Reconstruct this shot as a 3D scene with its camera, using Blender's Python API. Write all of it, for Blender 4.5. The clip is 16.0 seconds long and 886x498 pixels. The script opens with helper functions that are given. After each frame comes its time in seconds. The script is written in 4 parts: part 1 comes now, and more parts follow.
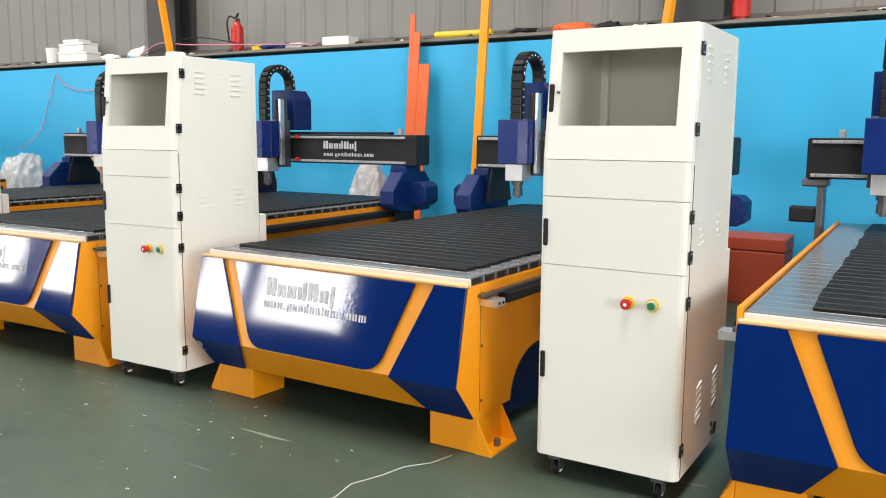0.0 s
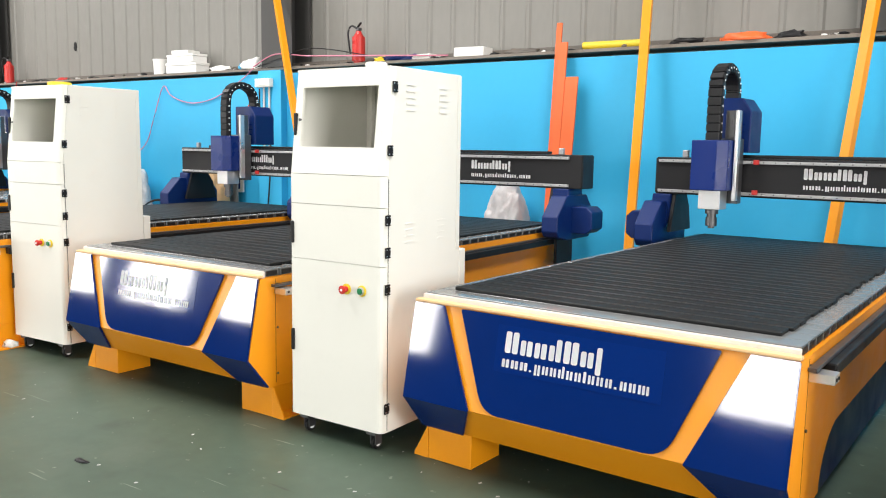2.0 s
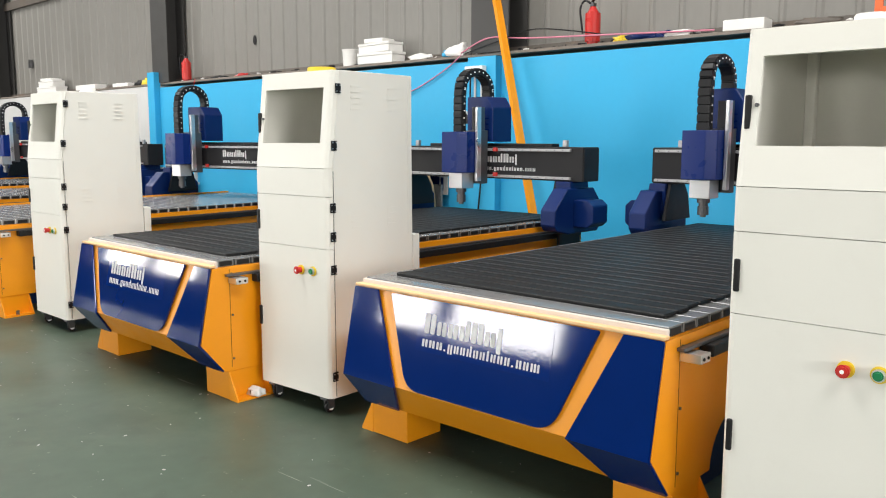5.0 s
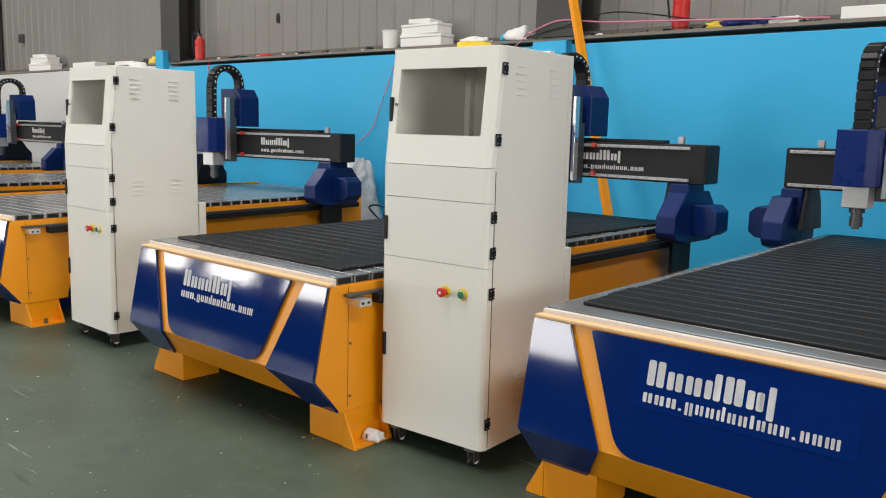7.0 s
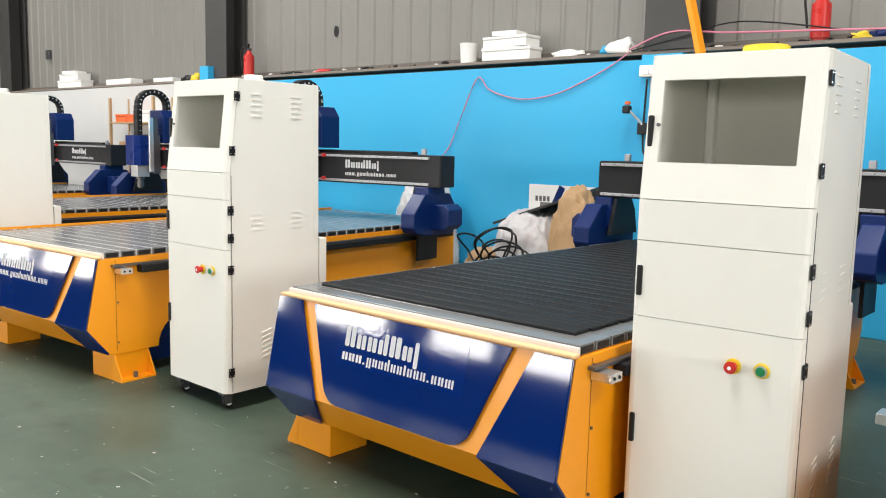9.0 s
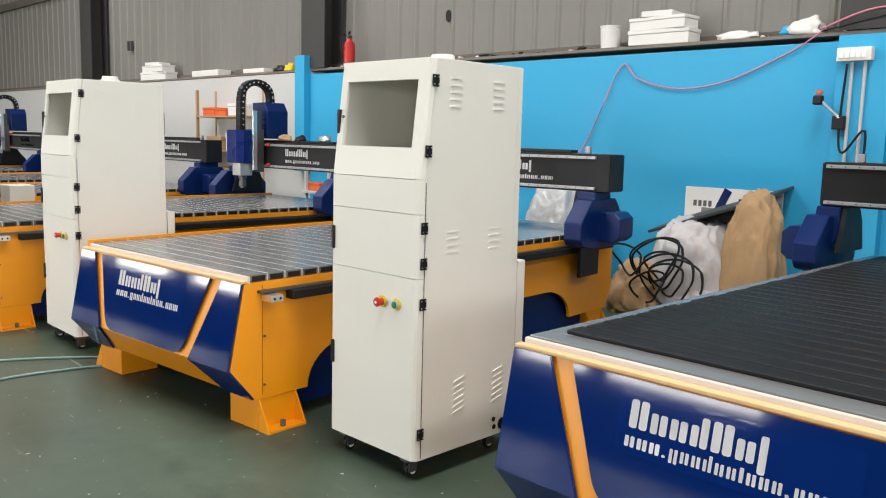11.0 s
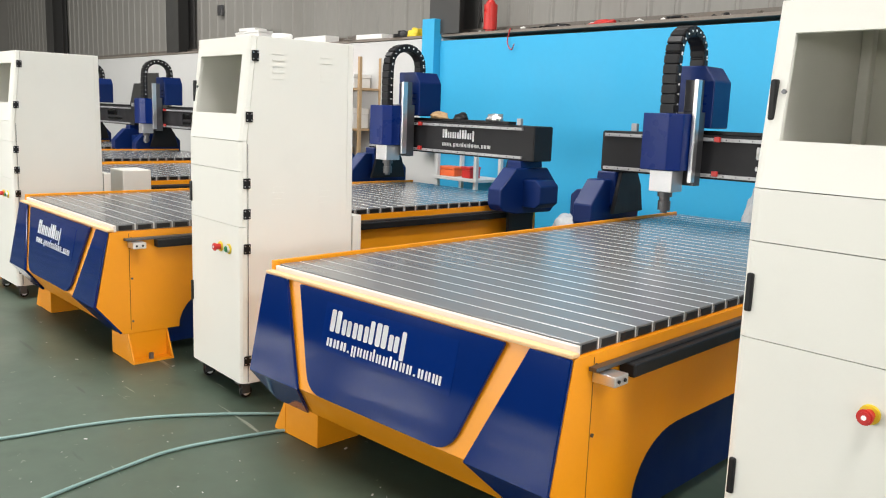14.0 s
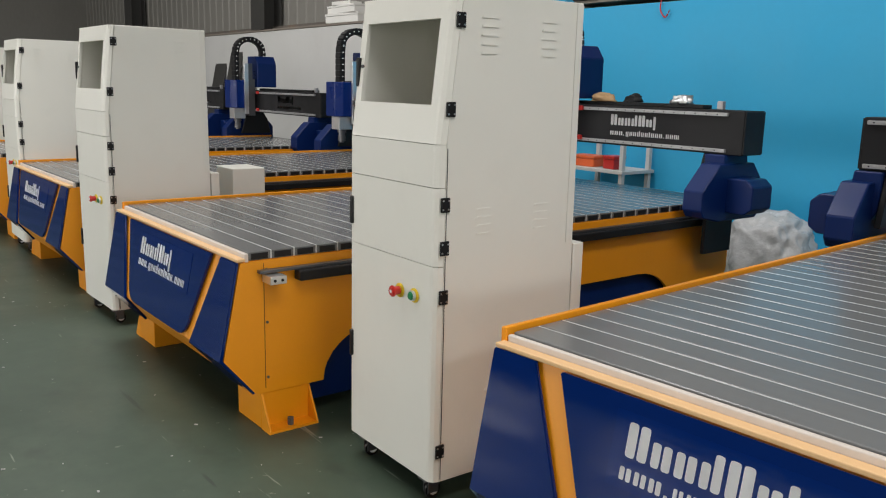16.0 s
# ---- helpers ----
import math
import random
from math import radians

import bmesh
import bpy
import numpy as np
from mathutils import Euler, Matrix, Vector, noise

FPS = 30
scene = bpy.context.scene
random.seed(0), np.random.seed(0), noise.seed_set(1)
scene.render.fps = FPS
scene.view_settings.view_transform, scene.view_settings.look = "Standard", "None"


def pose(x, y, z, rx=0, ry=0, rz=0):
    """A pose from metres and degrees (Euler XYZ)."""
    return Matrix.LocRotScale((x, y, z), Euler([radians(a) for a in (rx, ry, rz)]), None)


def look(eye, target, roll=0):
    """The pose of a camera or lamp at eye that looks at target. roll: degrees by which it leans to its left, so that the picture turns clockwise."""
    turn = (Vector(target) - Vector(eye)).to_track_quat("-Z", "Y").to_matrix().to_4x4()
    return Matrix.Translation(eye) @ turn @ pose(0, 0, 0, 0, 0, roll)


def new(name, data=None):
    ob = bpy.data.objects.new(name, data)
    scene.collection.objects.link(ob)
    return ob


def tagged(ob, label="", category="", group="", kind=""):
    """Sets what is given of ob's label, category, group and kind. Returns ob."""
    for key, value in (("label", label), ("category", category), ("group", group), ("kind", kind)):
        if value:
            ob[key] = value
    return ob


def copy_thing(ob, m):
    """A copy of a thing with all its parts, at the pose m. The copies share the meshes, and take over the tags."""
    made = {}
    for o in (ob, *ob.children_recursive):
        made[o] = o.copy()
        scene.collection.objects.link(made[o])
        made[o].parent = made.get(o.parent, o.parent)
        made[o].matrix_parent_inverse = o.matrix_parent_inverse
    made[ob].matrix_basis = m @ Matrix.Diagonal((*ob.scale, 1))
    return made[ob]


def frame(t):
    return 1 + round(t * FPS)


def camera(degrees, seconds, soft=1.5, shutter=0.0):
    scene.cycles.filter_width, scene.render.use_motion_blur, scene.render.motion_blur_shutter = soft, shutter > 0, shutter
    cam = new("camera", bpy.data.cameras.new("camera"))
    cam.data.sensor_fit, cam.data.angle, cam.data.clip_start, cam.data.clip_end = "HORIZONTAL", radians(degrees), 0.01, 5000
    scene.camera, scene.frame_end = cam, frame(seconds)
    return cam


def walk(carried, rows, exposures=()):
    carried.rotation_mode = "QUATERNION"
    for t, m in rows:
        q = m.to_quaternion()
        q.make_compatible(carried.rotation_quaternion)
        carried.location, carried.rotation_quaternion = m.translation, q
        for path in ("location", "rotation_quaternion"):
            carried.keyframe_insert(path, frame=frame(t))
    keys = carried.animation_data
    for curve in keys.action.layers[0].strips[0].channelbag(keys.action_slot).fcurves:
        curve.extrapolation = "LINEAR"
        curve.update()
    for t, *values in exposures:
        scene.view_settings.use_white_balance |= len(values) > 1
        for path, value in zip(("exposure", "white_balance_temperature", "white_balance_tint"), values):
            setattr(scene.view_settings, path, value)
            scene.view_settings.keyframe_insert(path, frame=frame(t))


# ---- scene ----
cam = camera(56.6, 16.0, soft=1.1)
PATH = [
    (0, (-0.013, 0.126, 1.296), (-1.033, 1.824, 1.021), 0.37),
    (0.5, (-0.274, 0.154, 1.303), (-1.322, 1.837, 1.037), 0.65),
    (1, (-0.500, 0.146, 1.313), (-1.537, 1.836, 1.052), 0.74),
    (1.5, (-0.777, 0.221, 1.337), (-1.885, 1.866, 1.078), 0.70),
    (2, (-1.062, 0.223, 1.340), (-2.191, 1.855, 1.093), 0.90),
    (2.5, (-1.364, 0.227, 1.345), (-2.477, 1.870, 1.092), 0.50),
    (3, (-1.618, 0.327, 1.350), (-2.805, 1.917, 1.096), 0.02),
    (3.5, (-1.881, 0.377, 1.349), (-3.119, 1.923, 1.073), 0.15),
    (4, (-2.169, 0.387, 1.364), (-3.426, 1.920, 1.099), 0.17),
    (4.5, (-2.429, 0.440, 1.353), (-3.755, 1.913, 1.088), 0.07),
    (4.7, (-2.551, 0.488, 1.350), (-3.905, 1.936, 1.087), -0.03),
    (6.8, (-3.726, 0.546, 1.352), (-5.030, 2.033, 1.060), 1.42),
    (7, (-3.855, 0.520, 1.356), (-5.155, 2.011, 1.067), 1.40),
    (7.5, (-4.129, 0.477, 1.357), (-5.428, 1.971, 1.077), 1.23),
    (8, (-4.428, 0.523, 1.361), (-5.761, 1.990, 1.096), 0.95),
    (8.5, (-4.717, 0.524, 1.358), (-6.044, 1.998, 1.102), 1.13),
    (9, (-5.017, 0.498, 1.364), (-6.320, 1.996, 1.117), 1.35),
    (9.5, (-5.305, 0.560, 1.358), (-6.655, 2.014, 1.106), 1.31),
    (10, (-5.589, 0.611, 1.361), (-6.990, 2.014, 1.101), 1.42),
    (10.2, (-5.721, 0.639, 1.365), (-7.121, 2.043, 1.103), 1.29),
    (12.3, (-6.942, 0.720, 1.366), (-8.326, 2.139, 1.100), 1.81),
    (12.5, (-7.059, 0.741, 1.362), (-8.462, 2.141, 1.092), 1.66),
    (13, (-7.370, 0.812, 1.368), (-8.827, 2.154, 1.091), 1.29),
    (13.5, (-7.696, 0.831, 1.366), (-9.165, 2.153, 1.054), 1.65),
    (14, (-7.986, 0.863, 1.372), (-9.451, 2.185, 1.043), 2.04),
    (14.5, (-8.303, 0.983, 1.374), (-9.805, 2.257, 1.029), 1.62),
    (15, (-8.654, 1.015, 1.371), (-10.147, 2.290, 0.990), 1.75),
    (15.5, (-8.978, 1.030, 1.387), (-10.463, 2.310, 0.991), 2.05),
    (16, (-9.294, 1.105, 1.387), (-10.846, 2.305, 1.000), 1.36),
]
STOPS = [(0, 0.26), (0.5, 0.46), (1, 0.48), (2, 0.54), (2.5, 0.30), (3, -0.67), (3.5, -0.58), (4, 0.00), (4.5, 0.33), (4.7, 0.30), (6.8, -0.18), (7, -0.24), (7.5, -0.57), (8, -0.37), (8.5, -0.03), (9, 0.28), (9.5, 0.18), (10, 0.15), (10.2, 0.14), (12.3, -0.35), (12.5, -0.36), (13, 0.11), (14, 0.23), (15, 0.23), (15.5, 0.01), (16, -0.61)]
walk(cam, [(t, look(eye, target, roll)) for t, eye, target, roll in PATH], STOPS)


# ---- world, light ----
world = bpy.data.worlds.new("world")
scene.world = world
world.use_nodes = True
_wn = world.node_tree.nodes
_sky = _wn.new("ShaderNodeTexSky")
_sky.sky_type, _sky.sun_disc, _sky.sun_elevation, _sky.sun_rotation = "NISHITA", False, radians(50), radians(170)
world.node_tree.links.new(_sky.outputs[0], _wn["Background"].inputs[0])
_wn["Background"].inputs[1].default_value = 0.12


def area_lamp(name, m, sx, sy, watts, colour=(1.0, 0.973, 0.937)):
    d = bpy.data.lights.new(name, "AREA")
    d.shape, d.size, d.size_y, d.energy, d.color = "RECTANGLE", sx, sy, watts, colour
    ob = new(name, d)
    ob.matrix_world = m
    return ob


# daylight entering through the windows behind the walk; roof and east lamps are added fill
WINDOWS = [(-29.5, 2.6), (-26.0, 2.2), (-22.6, 2.2), (-19.0, 2.4), (-15.6, 1.6), (-12.9, 2.8), (-4.75, 1.4), (3.8, 2.8)]
for wx, ww in WINDOWS:
    area_lamp("window_light", look((wx, -7.9, 2.08), (wx, 5.0, 2.08)), ww, 1.4, 90 * ww)
# overhead fill lamps, added to brighten floor, wall and cabinets from above
for i in range(4):
    area_lamp("added_roof_fill", look((-21 + 7.0 * i, 1.8, 7.3), (-21 + 7.0 * i, 1.8, 0)), 1.6, 6.0, 530)
# fill lamp added at the east end to lift the cabinets' right sides
area_lamp("added_east_fill", look((7.8, -1.0, 2.3), (-8.0, 1.5, 1.4)), 4.0, 3.4, 540)


# ---- materials ----
def mat(name, colour, rough=0.5, metal=0.0, var=0.06, scale=6.0, fine=60.0, bump=0.02, coat=0.0, stain=None, stain_amount=0.0, stretch=(1, 1, 1), rvar=0.12):
    """A painted or plain surface with two scales of variation, roughness wear and fine relief."""
    m = bpy.data.materials.new(name)
    m.use_nodes = True
    nt = m.node_tree
    n, l = nt.nodes, nt.links
    b = n["Principled BSDF"]
    tc = n.new("ShaderNodeTexCoord")
    mp = n.new("ShaderNodeMapping")
    mp.inputs["Scale"].default_value = stretch
    l.new(tc.outputs["Object"], mp.inputs[0])
    big = n.new("ShaderNodeTexNoise")
    big.inputs["Scale"].default_value, big.inputs["Detail"].default_value = scale, 6
    small = n.new("ShaderNodeTexNoise")
    small.inputs["Scale"].default_value, small.inputs["Detail"].default_value = fine, 4
    l.new(mp.outputs[0], big.inputs[0])
    l.new(mp.outputs[0], small.inputs[0])
    mix = n.new("ShaderNodeMix")
    mix.data_type = "RGBA"
    dark = [c * (1 - 2.2 * var) for c in colour]
    light = [min(1, c * (1 + 1.6 * var)) for c in colour]
    mix.inputs["A"].default_value, mix.inputs["B"].default_value = (*dark, 1), (*light, 1)
    add = n.new("ShaderNodeMath")
    add.operation = "MULTIPLY_ADD"
    add.inputs[1].default_value = 0.4
    half = n.new("ShaderNodeMath")
    half.operation = "MULTIPLY"
    half.inputs[1].default_value = 0.6
    l.new(big.outputs[0], half.inputs[0])
    l.new(small.outputs[0], add.inputs[0])
    l.new(half.outputs[0], add.inputs[2])
    l.new(add.outputs[0], mix.inputs["Factor"])
    col = mix.outputs["Result"]
    if stain:
        st = n.new("ShaderNodeTexNoise")
        st.inputs["Scale"].default_value, st.inputs["Detail"].default_value, st.inputs["Roughness"].default_value = scale * 0.55, 9, 0.7
        l.new(tc.outputs["Object"], st.inputs[0])
        ramp = n.new("ShaderNodeMapRange")
        ramp.inputs["From Min"].default_value, ramp.inputs["From Max"].default_value = 0.52, 0.72
        ramp.inputs["To Max"].default_value = stain_amount
        l.new(st.outputs[0], ramp.inputs[0])
        m2 = n.new("ShaderNodeMix")
        m2.data_type = "RGBA"
        m2.inputs["B"].default_value = (*stain, 1)
        l.new(ramp.outputs[0], m2.inputs["Factor"])
        l.new(col, m2.inputs["A"])
        col = m2.outputs["Result"]
    l.new(col, b.inputs["Base Color"])
    rr = n.new("ShaderNodeMapRange")
    rr.inputs["From Min"].default_value, rr.inputs["From Max"].default_value = 0.3, 0.7
    rr.inputs["To Min"].default_value, rr.inputs["To Max"].default_value = max(0.02, rough - rvar * rough), min(1, rough + rvar)
    l.new(big.outputs[0], rr.inputs[0])
    l.new(rr.outputs[0], b.inputs["Roughness"])
    b.inputs["Metallic"].default_value = metal
    b.inputs["Coat Weight"].default_value = coat
    b.inputs["Coat Roughness"].default_value = 0.08
    if bump:
        bp = n.new("ShaderNodeBump")
        bp.inputs["Strength"].default_value, bp.inputs["Distance"].default_value = bump, 0.02
        l.new(add.outputs[0], bp.inputs["Height"])
        l.new(bp.outputs[0], b.inputs["Normal"])
    return m


BLUE = mat("blue_gloss_paint", (0.0008, 0.016, 0.115), 0.05, var=0.05, bump=0.005, scale=3, fine=12, rvar=0.02)
BLUE_MATT = mat("blue_textured_paint", (0.0015, 0.016, 0.1), 0.36, var=0.08, bump=0.05, fine=160)
YELLOW = mat("orange_yellow_paint", (0.84, 0.31, 0.005), 0.34, var=0.035, bump=0.02, fine=120, stain=(0.6, 0.22, 0.01), stain_amount=0.16)
CREAM = mat("cream_powder_coat", (0.77, 0.76, 0.7), 0.42, var=0.015, bump=0.03, fine=220, stain=(0.62, 0.6, 0.54), stain_amount=0.15)
INSIDE = mat("cabinet_inside_coat", (0.68, 0.67, 0.6), 0.5, var=0.03)
ALU = mat("milled_aluminium", (0.62, 0.63, 0.64), 0.34, metal=0.85, var=0.06, stretch=(1, 9, 9), scale=3, fine=40, bump=0.02)
SILVER = mat("bright_aluminium", (0.72, 0.73, 0.74), 0.28, metal=0.9, var=0.05, fine=90)
PVC = mat("grey_pvc_strip", (0.165, 0.168, 0.168), 0.2, var=0.04, stretch=(1, 6, 6), scale=2, fine=50, bump=0.008, stain=(0.25, 0.25, 0.245), stain_amount=0.2, rvar=0.05)
RUBBER = mat("black_rubber_mat", (0.009, 0.0095, 0.01), 0.5, var=0.25, stretch=(1, 5, 5), scale=3, fine=90, bump=0.04, stain=(0.034, 0.035, 0.036), stain_amount=0.5)
EDGE = mat("pale_bed_edge", (0.66, 0.6, 0.55), 0.4, var=0.05, stain=(0.7, 0.52, 0.36), stain_amount=0.3)
DARK = mat("dark_anodised_beam", (0.013, 0.013, 0.0145), 0.45, var=0.1, bump=0.03, fine=150)
BLACK = mat("black_plastic", (0.012, 0.012, 0.013), 0.4, var=0.15, bump=0.03)
STEEL = mat("dark_steel", (0.14, 0.14, 0.145), 0.35, metal=0.8, var=0.1)
WHITE = mat("white_lettering", (0.9, 0.9, 0.9), 0.45, var=0.02)
FILM = mat("clear_blue_film", (0.001, 0.018, 0.13), 0.04, var=0.04, bump=0.02, rvar=0.02)
RAIL = mat("ground_steel_rail", (0.4, 0.4, 0.41), 0.42, metal=0.55, var=0.1, fine=120)
COVER = mat("blue_satin_paint", (0.0015, 0.018, 0.14), 0.26, var=0.05, bump=0.01)
for _m in (BLUE_MATT, COVER, RUBBER, DARK, BLACK):
    _m.node_tree.nodes["Principled BSDF"].inputs["Specular IOR Level"].default_value = 0.26
SLOT = mat("pale_slot_edge", (0.56, 0.57, 0.57), 0.4, var=0.05, scale=9)
LIP = mat("pale_orange_edge", (0.78, 0.5, 0.25), 0.45, var=0.06, scale=9)
RED = mat("red_paint", (0.52, 0.025, 0.02), 0.3, var=0.05)
GREEN = mat("green_button", (0.01, 0.2, 0.07), 0.3, var=0.05)
YBUT = mat("yellow_ring", (0.75, 0.55, 0.03), 0.4, var=0.05)
FLOOR = mat("green_epoxy_floor", (0.062, 0.089, 0.064), 0.38, var=0.2, scale=0.9, fine=11, bump=0.03, stain=(0.115, 0.145, 0.105), stain_amount=0.6, rvar=0.22)


def scuffed(m):
    """Adds pale scratches and dark ground-in dirt to a floor paint."""
    n, l = m.node_tree.nodes, m.node_tree.links
    b = n["Principled BSDF"]
    base = b.inputs["Base Color"].links[0].from_socket
    tc = n.new("ShaderNodeTexCoord")
    for turn, stretch, lo, hi, colour, amount in ((25, (0.9, 14, 1), 0.69, 0.73, (0.3, 0.33, 0.27), 0.7), (-50, (1.1, 16, 1), 0.70, 0.74, (0.27, 0.3, 0.25), 0.6), (80, (0.8, 11, 1), 0.69, 0.74, (0.03, 0.035, 0.03), 0.6), (10, (2.2, 2.6, 1), 0.6, 0.75, (0.035, 0.045, 0.035), 0.55), (0, (14, 14, 1), 0.68, 0.72, (0.25, 0.27, 0.22), 0.5)):
        mp = n.new("ShaderNodeMapping")
        mp.inputs["Rotation"].default_value, mp.inputs["Scale"].default_value = (0, 0, radians(turn)), stretch
        t = n.new("ShaderNodeTexNoise")
        t.inputs["Scale"].default_value, t.inputs["Detail"].default_value = 1.6, 7
        r = n.new("ShaderNodeMapRange")
        r.inputs["From Min"].default_value, r.inputs["From Max"].default_value, r.inputs["To Max"].default_value = lo, hi, amount
        x = n.new("ShaderNodeMix")
        x.data_type = "RGBA"
        x.inputs["B"].default_value = (*colour, 1)
        l.new(tc.outputs["Object"], mp.inputs[0])
        l.new(mp.outputs[0], t.inputs[0])
        l.new(t.outputs[0], r.inputs[0])
        l.new(r.outputs[0], x.inputs["Factor"])
        l.new(base, x.inputs["A"])
        base = x.outputs["Result"]
    l.new(base, b.inputs["Base Color"])


scuffed(FLOOR)
FLOOR.node_tree.nodes["Principled BSDF"].inputs["Specular IOR Level"].default_value = 0.27
WALLBLUE = mat("sky_blue_wall_paint", (0.026, 0.375, 0.66), 0.55, var=0.035, scale=1.2, fine=18, bump=0.05, stain=(0.05, 0.39, 0.63), stain_amount=0.3)
WALLWHITE = mat("white_plaster", (0.56, 0.56, 0.55), 0.7, var=0.05, scale=1.5, bump=0.06, stain=(0.45, 0.44, 0.42), stain_amount=0.3)
CLAD = mat("grey_steel_cladding", (0.205, 0.198, 0.18), 0.5, metal=0.0, var=0.1, scale=1.2, fine=20, bump=0.02, stain=(0.18, 0.172, 0.15), stain_amount=0.5, stretch=(1, 1, 0.3))
COLUMN = mat("dark_grey_steel_paint", (0.04, 0.039, 0.037), 0.5, var=0.12, scale=2)
GIRT = mat("weathered_steel", (0.12, 0.105, 0.09), 0.6, var=0.2, scale=3, stain=(0.22, 0.13, 0.07), stain_amount=0.5)
MORTAR = mat("bare_wall_top", (0.22, 0.19, 0.16), 0.85, var=0.25, scale=4, bump=0.3)
FOAM = mat("white_foam", (0.76, 0.75, 0.72), 0.75, var=0.04, fine=200, bump=0.1)
CARD = mat("brown_paper", (0.44, 0.28, 0.14), 0.7, var=0.12, bump=0.5, scale=7, fine=22)
SACK = mat("pale_woven_sack", (0.52, 0.5, 0.5), 0.45, var=0.1, bump=0.6, scale=9, fine=26, stain=(0.5, 0.33, 0.31), stain_amount=0.5)
CLEAR = mat("cloudy_plastic_bag", (0.52, 0.53, 0.54), 0.2, var=0.18, bump=0.8, scale=9, fine=24)
ORANGE = mat("orange_plank_paint", (0.75, 0.13, 0.03), 0.45, var=0.06)
PINK = mat("pink_hose", (0.6, 0.2, 0.28), 0.4, var=0.05)
HOSE = mat("pale_green_hose", (0.2, 0.32, 0.3), 0.4, var=0.08)
WOOD = mat("pale_board", (0.45, 0.3, 0.16), 0.6, var=0.12, scale=3, stretch=(1, 1, 8))
ROOF = mat("roof_sheet", (0.075, 0.075, 0.075), 0.6, var=0.05, scale=1)
SOUTH = mat("dark_grey_sheet", (0.045, 0.045, 0.046), 0.6, var=0.1, scale=1)
REDBOX = mat("rust_red_box", (0.4, 0.06, 0.025), 0.5, var=0.1)


# ---- mesh helpers ----
def make(name, bm, material, parent=None, label=""):
    me = bpy.data.meshes.new(name)
    bmesh.ops.recalc_face_normals(bm, faces=bm.faces[:])
    bm.to_mesh(me)
    bm.free()
    for m in material if isinstance(material, (list, tuple)) else [material]:
        me.materials.append(m)
    ob = new(name, me)
    if parent:
        ob.parent = parent
    if label:
        ob["label"] = label
    return ob


def part(name, bm, material, parent, label=""):
    return make(name, bm, material, parent, label)


def empty(name, label, category, group=""):
    ob = new(name)
    ob.empty_display_size = 0.1
    return tagged(ob, label, category, group)


def box(x0, x1, y0, y1, z0, z1, bevel=0.0, bm=None, seg=2):
    own = bm is None
    t = bmesh.new()
    bmesh.ops.create_cube(t, size=1, matrix=Matrix.Translation(((x0 + x1) / 2, (y0 + y1) / 2, (z0 + z1) / 2)) @ Matrix.Diagonal((x1 - x0, y1 - y0, z1 - z0, 1)))
    if bevel:
        bmesh.ops.bevel(t, geom=t.edges[:], offset=bevel, segments=seg, affect="EDGES", profile=0.5)
    if own:
        return t
    join(bm, t)
    return bm


def join(bm, other):
    """Adds the geometry of other to bm."""
    tmp = bpy.data.meshes.new("tmp")
    other.to_mesh(tmp)
    other.free()
    bm.from_mesh(tmp)
    bpy.data.meshes.remove(tmp)


def prism(points, depth, axis="y", at=0.0, bevel=0.0, seg=2):
    """A polygon of two coordinates, pulled out by depth along axis from at."""
    bm = bmesh.new()
    order = {"y": lambda a, b, c: (a, c, b), "x": lambda a, b, c: (c, a, b), "z": lambda a, b, c: (a, b, c)}[axis]
    lo = [bm.verts.new(order(a, b, at)) for a, b in points]
    hi = [bm.verts.new(order(a, b, at + depth)) for a, b in points]
    bm.faces.new(lo), bm.faces.new(hi[::-1])
    k = len(points)
    for i in range(k):
        bm.faces.new((lo[i], lo[(i + 1) % k], hi[(i + 1) % k], hi[i]))
    bmesh.ops.recalc_face_normals(bm, faces=bm.faces[:])
    if bevel:
        bmesh.ops.bevel(bm, geom=bm.edges[:], offset=bevel, segments=seg, affect="EDGES", profile=0.5)
    return bm


def cyl(r, length, m=None, seg=20, r2=None, bevel=0.0):
    bm = bmesh.new()
    bmesh.ops.create_cone(bm, cap_ends=True, segments=seg, radius1=r, radius2=r if r2 is None else r2, depth=length)
    if bevel:
        bmesh.ops.bevel(bm, geom=[e for e in bm.edges if len(e.link_faces) == 2 and e.calc_face_angle(0) > 0.9], offset=bevel, segments=2, affect="EDGES")
    if m:
        bmesh.ops.transform(bm, matrix=m, verts=bm.verts[:])
    return bm


def moved(bm, m):
    bmesh.ops.transform(bm, matrix=m, verts=bm.verts[:])
    return bm


def solid(faces_pts, thick):
    """Joined flat plates: each a loop of 3D points, thickened backwards."""
    bm = bmesh.new()
    cache = {}
    for pts in faces_pts:
        vs = []
        for p in pts:
            k = tuple(round(c, 4) for c in p)
            if k not in cache:
                cache[k] = bm.verts.new(p)
            vs.append(cache[k])
        bm.faces.new(vs)
    bmesh.ops.recalc_face_normals(bm, faces=bm.faces[:])
    f = max(bm.faces, key=lambda q: q.calc_area())
    if f.normal.y > 0:
        bmesh.ops.reverse_faces(bm, faces=bm.faces[:])
    bmesh.ops.solidify(bm, geom=bm.faces[:], thickness=thick)
    return bm


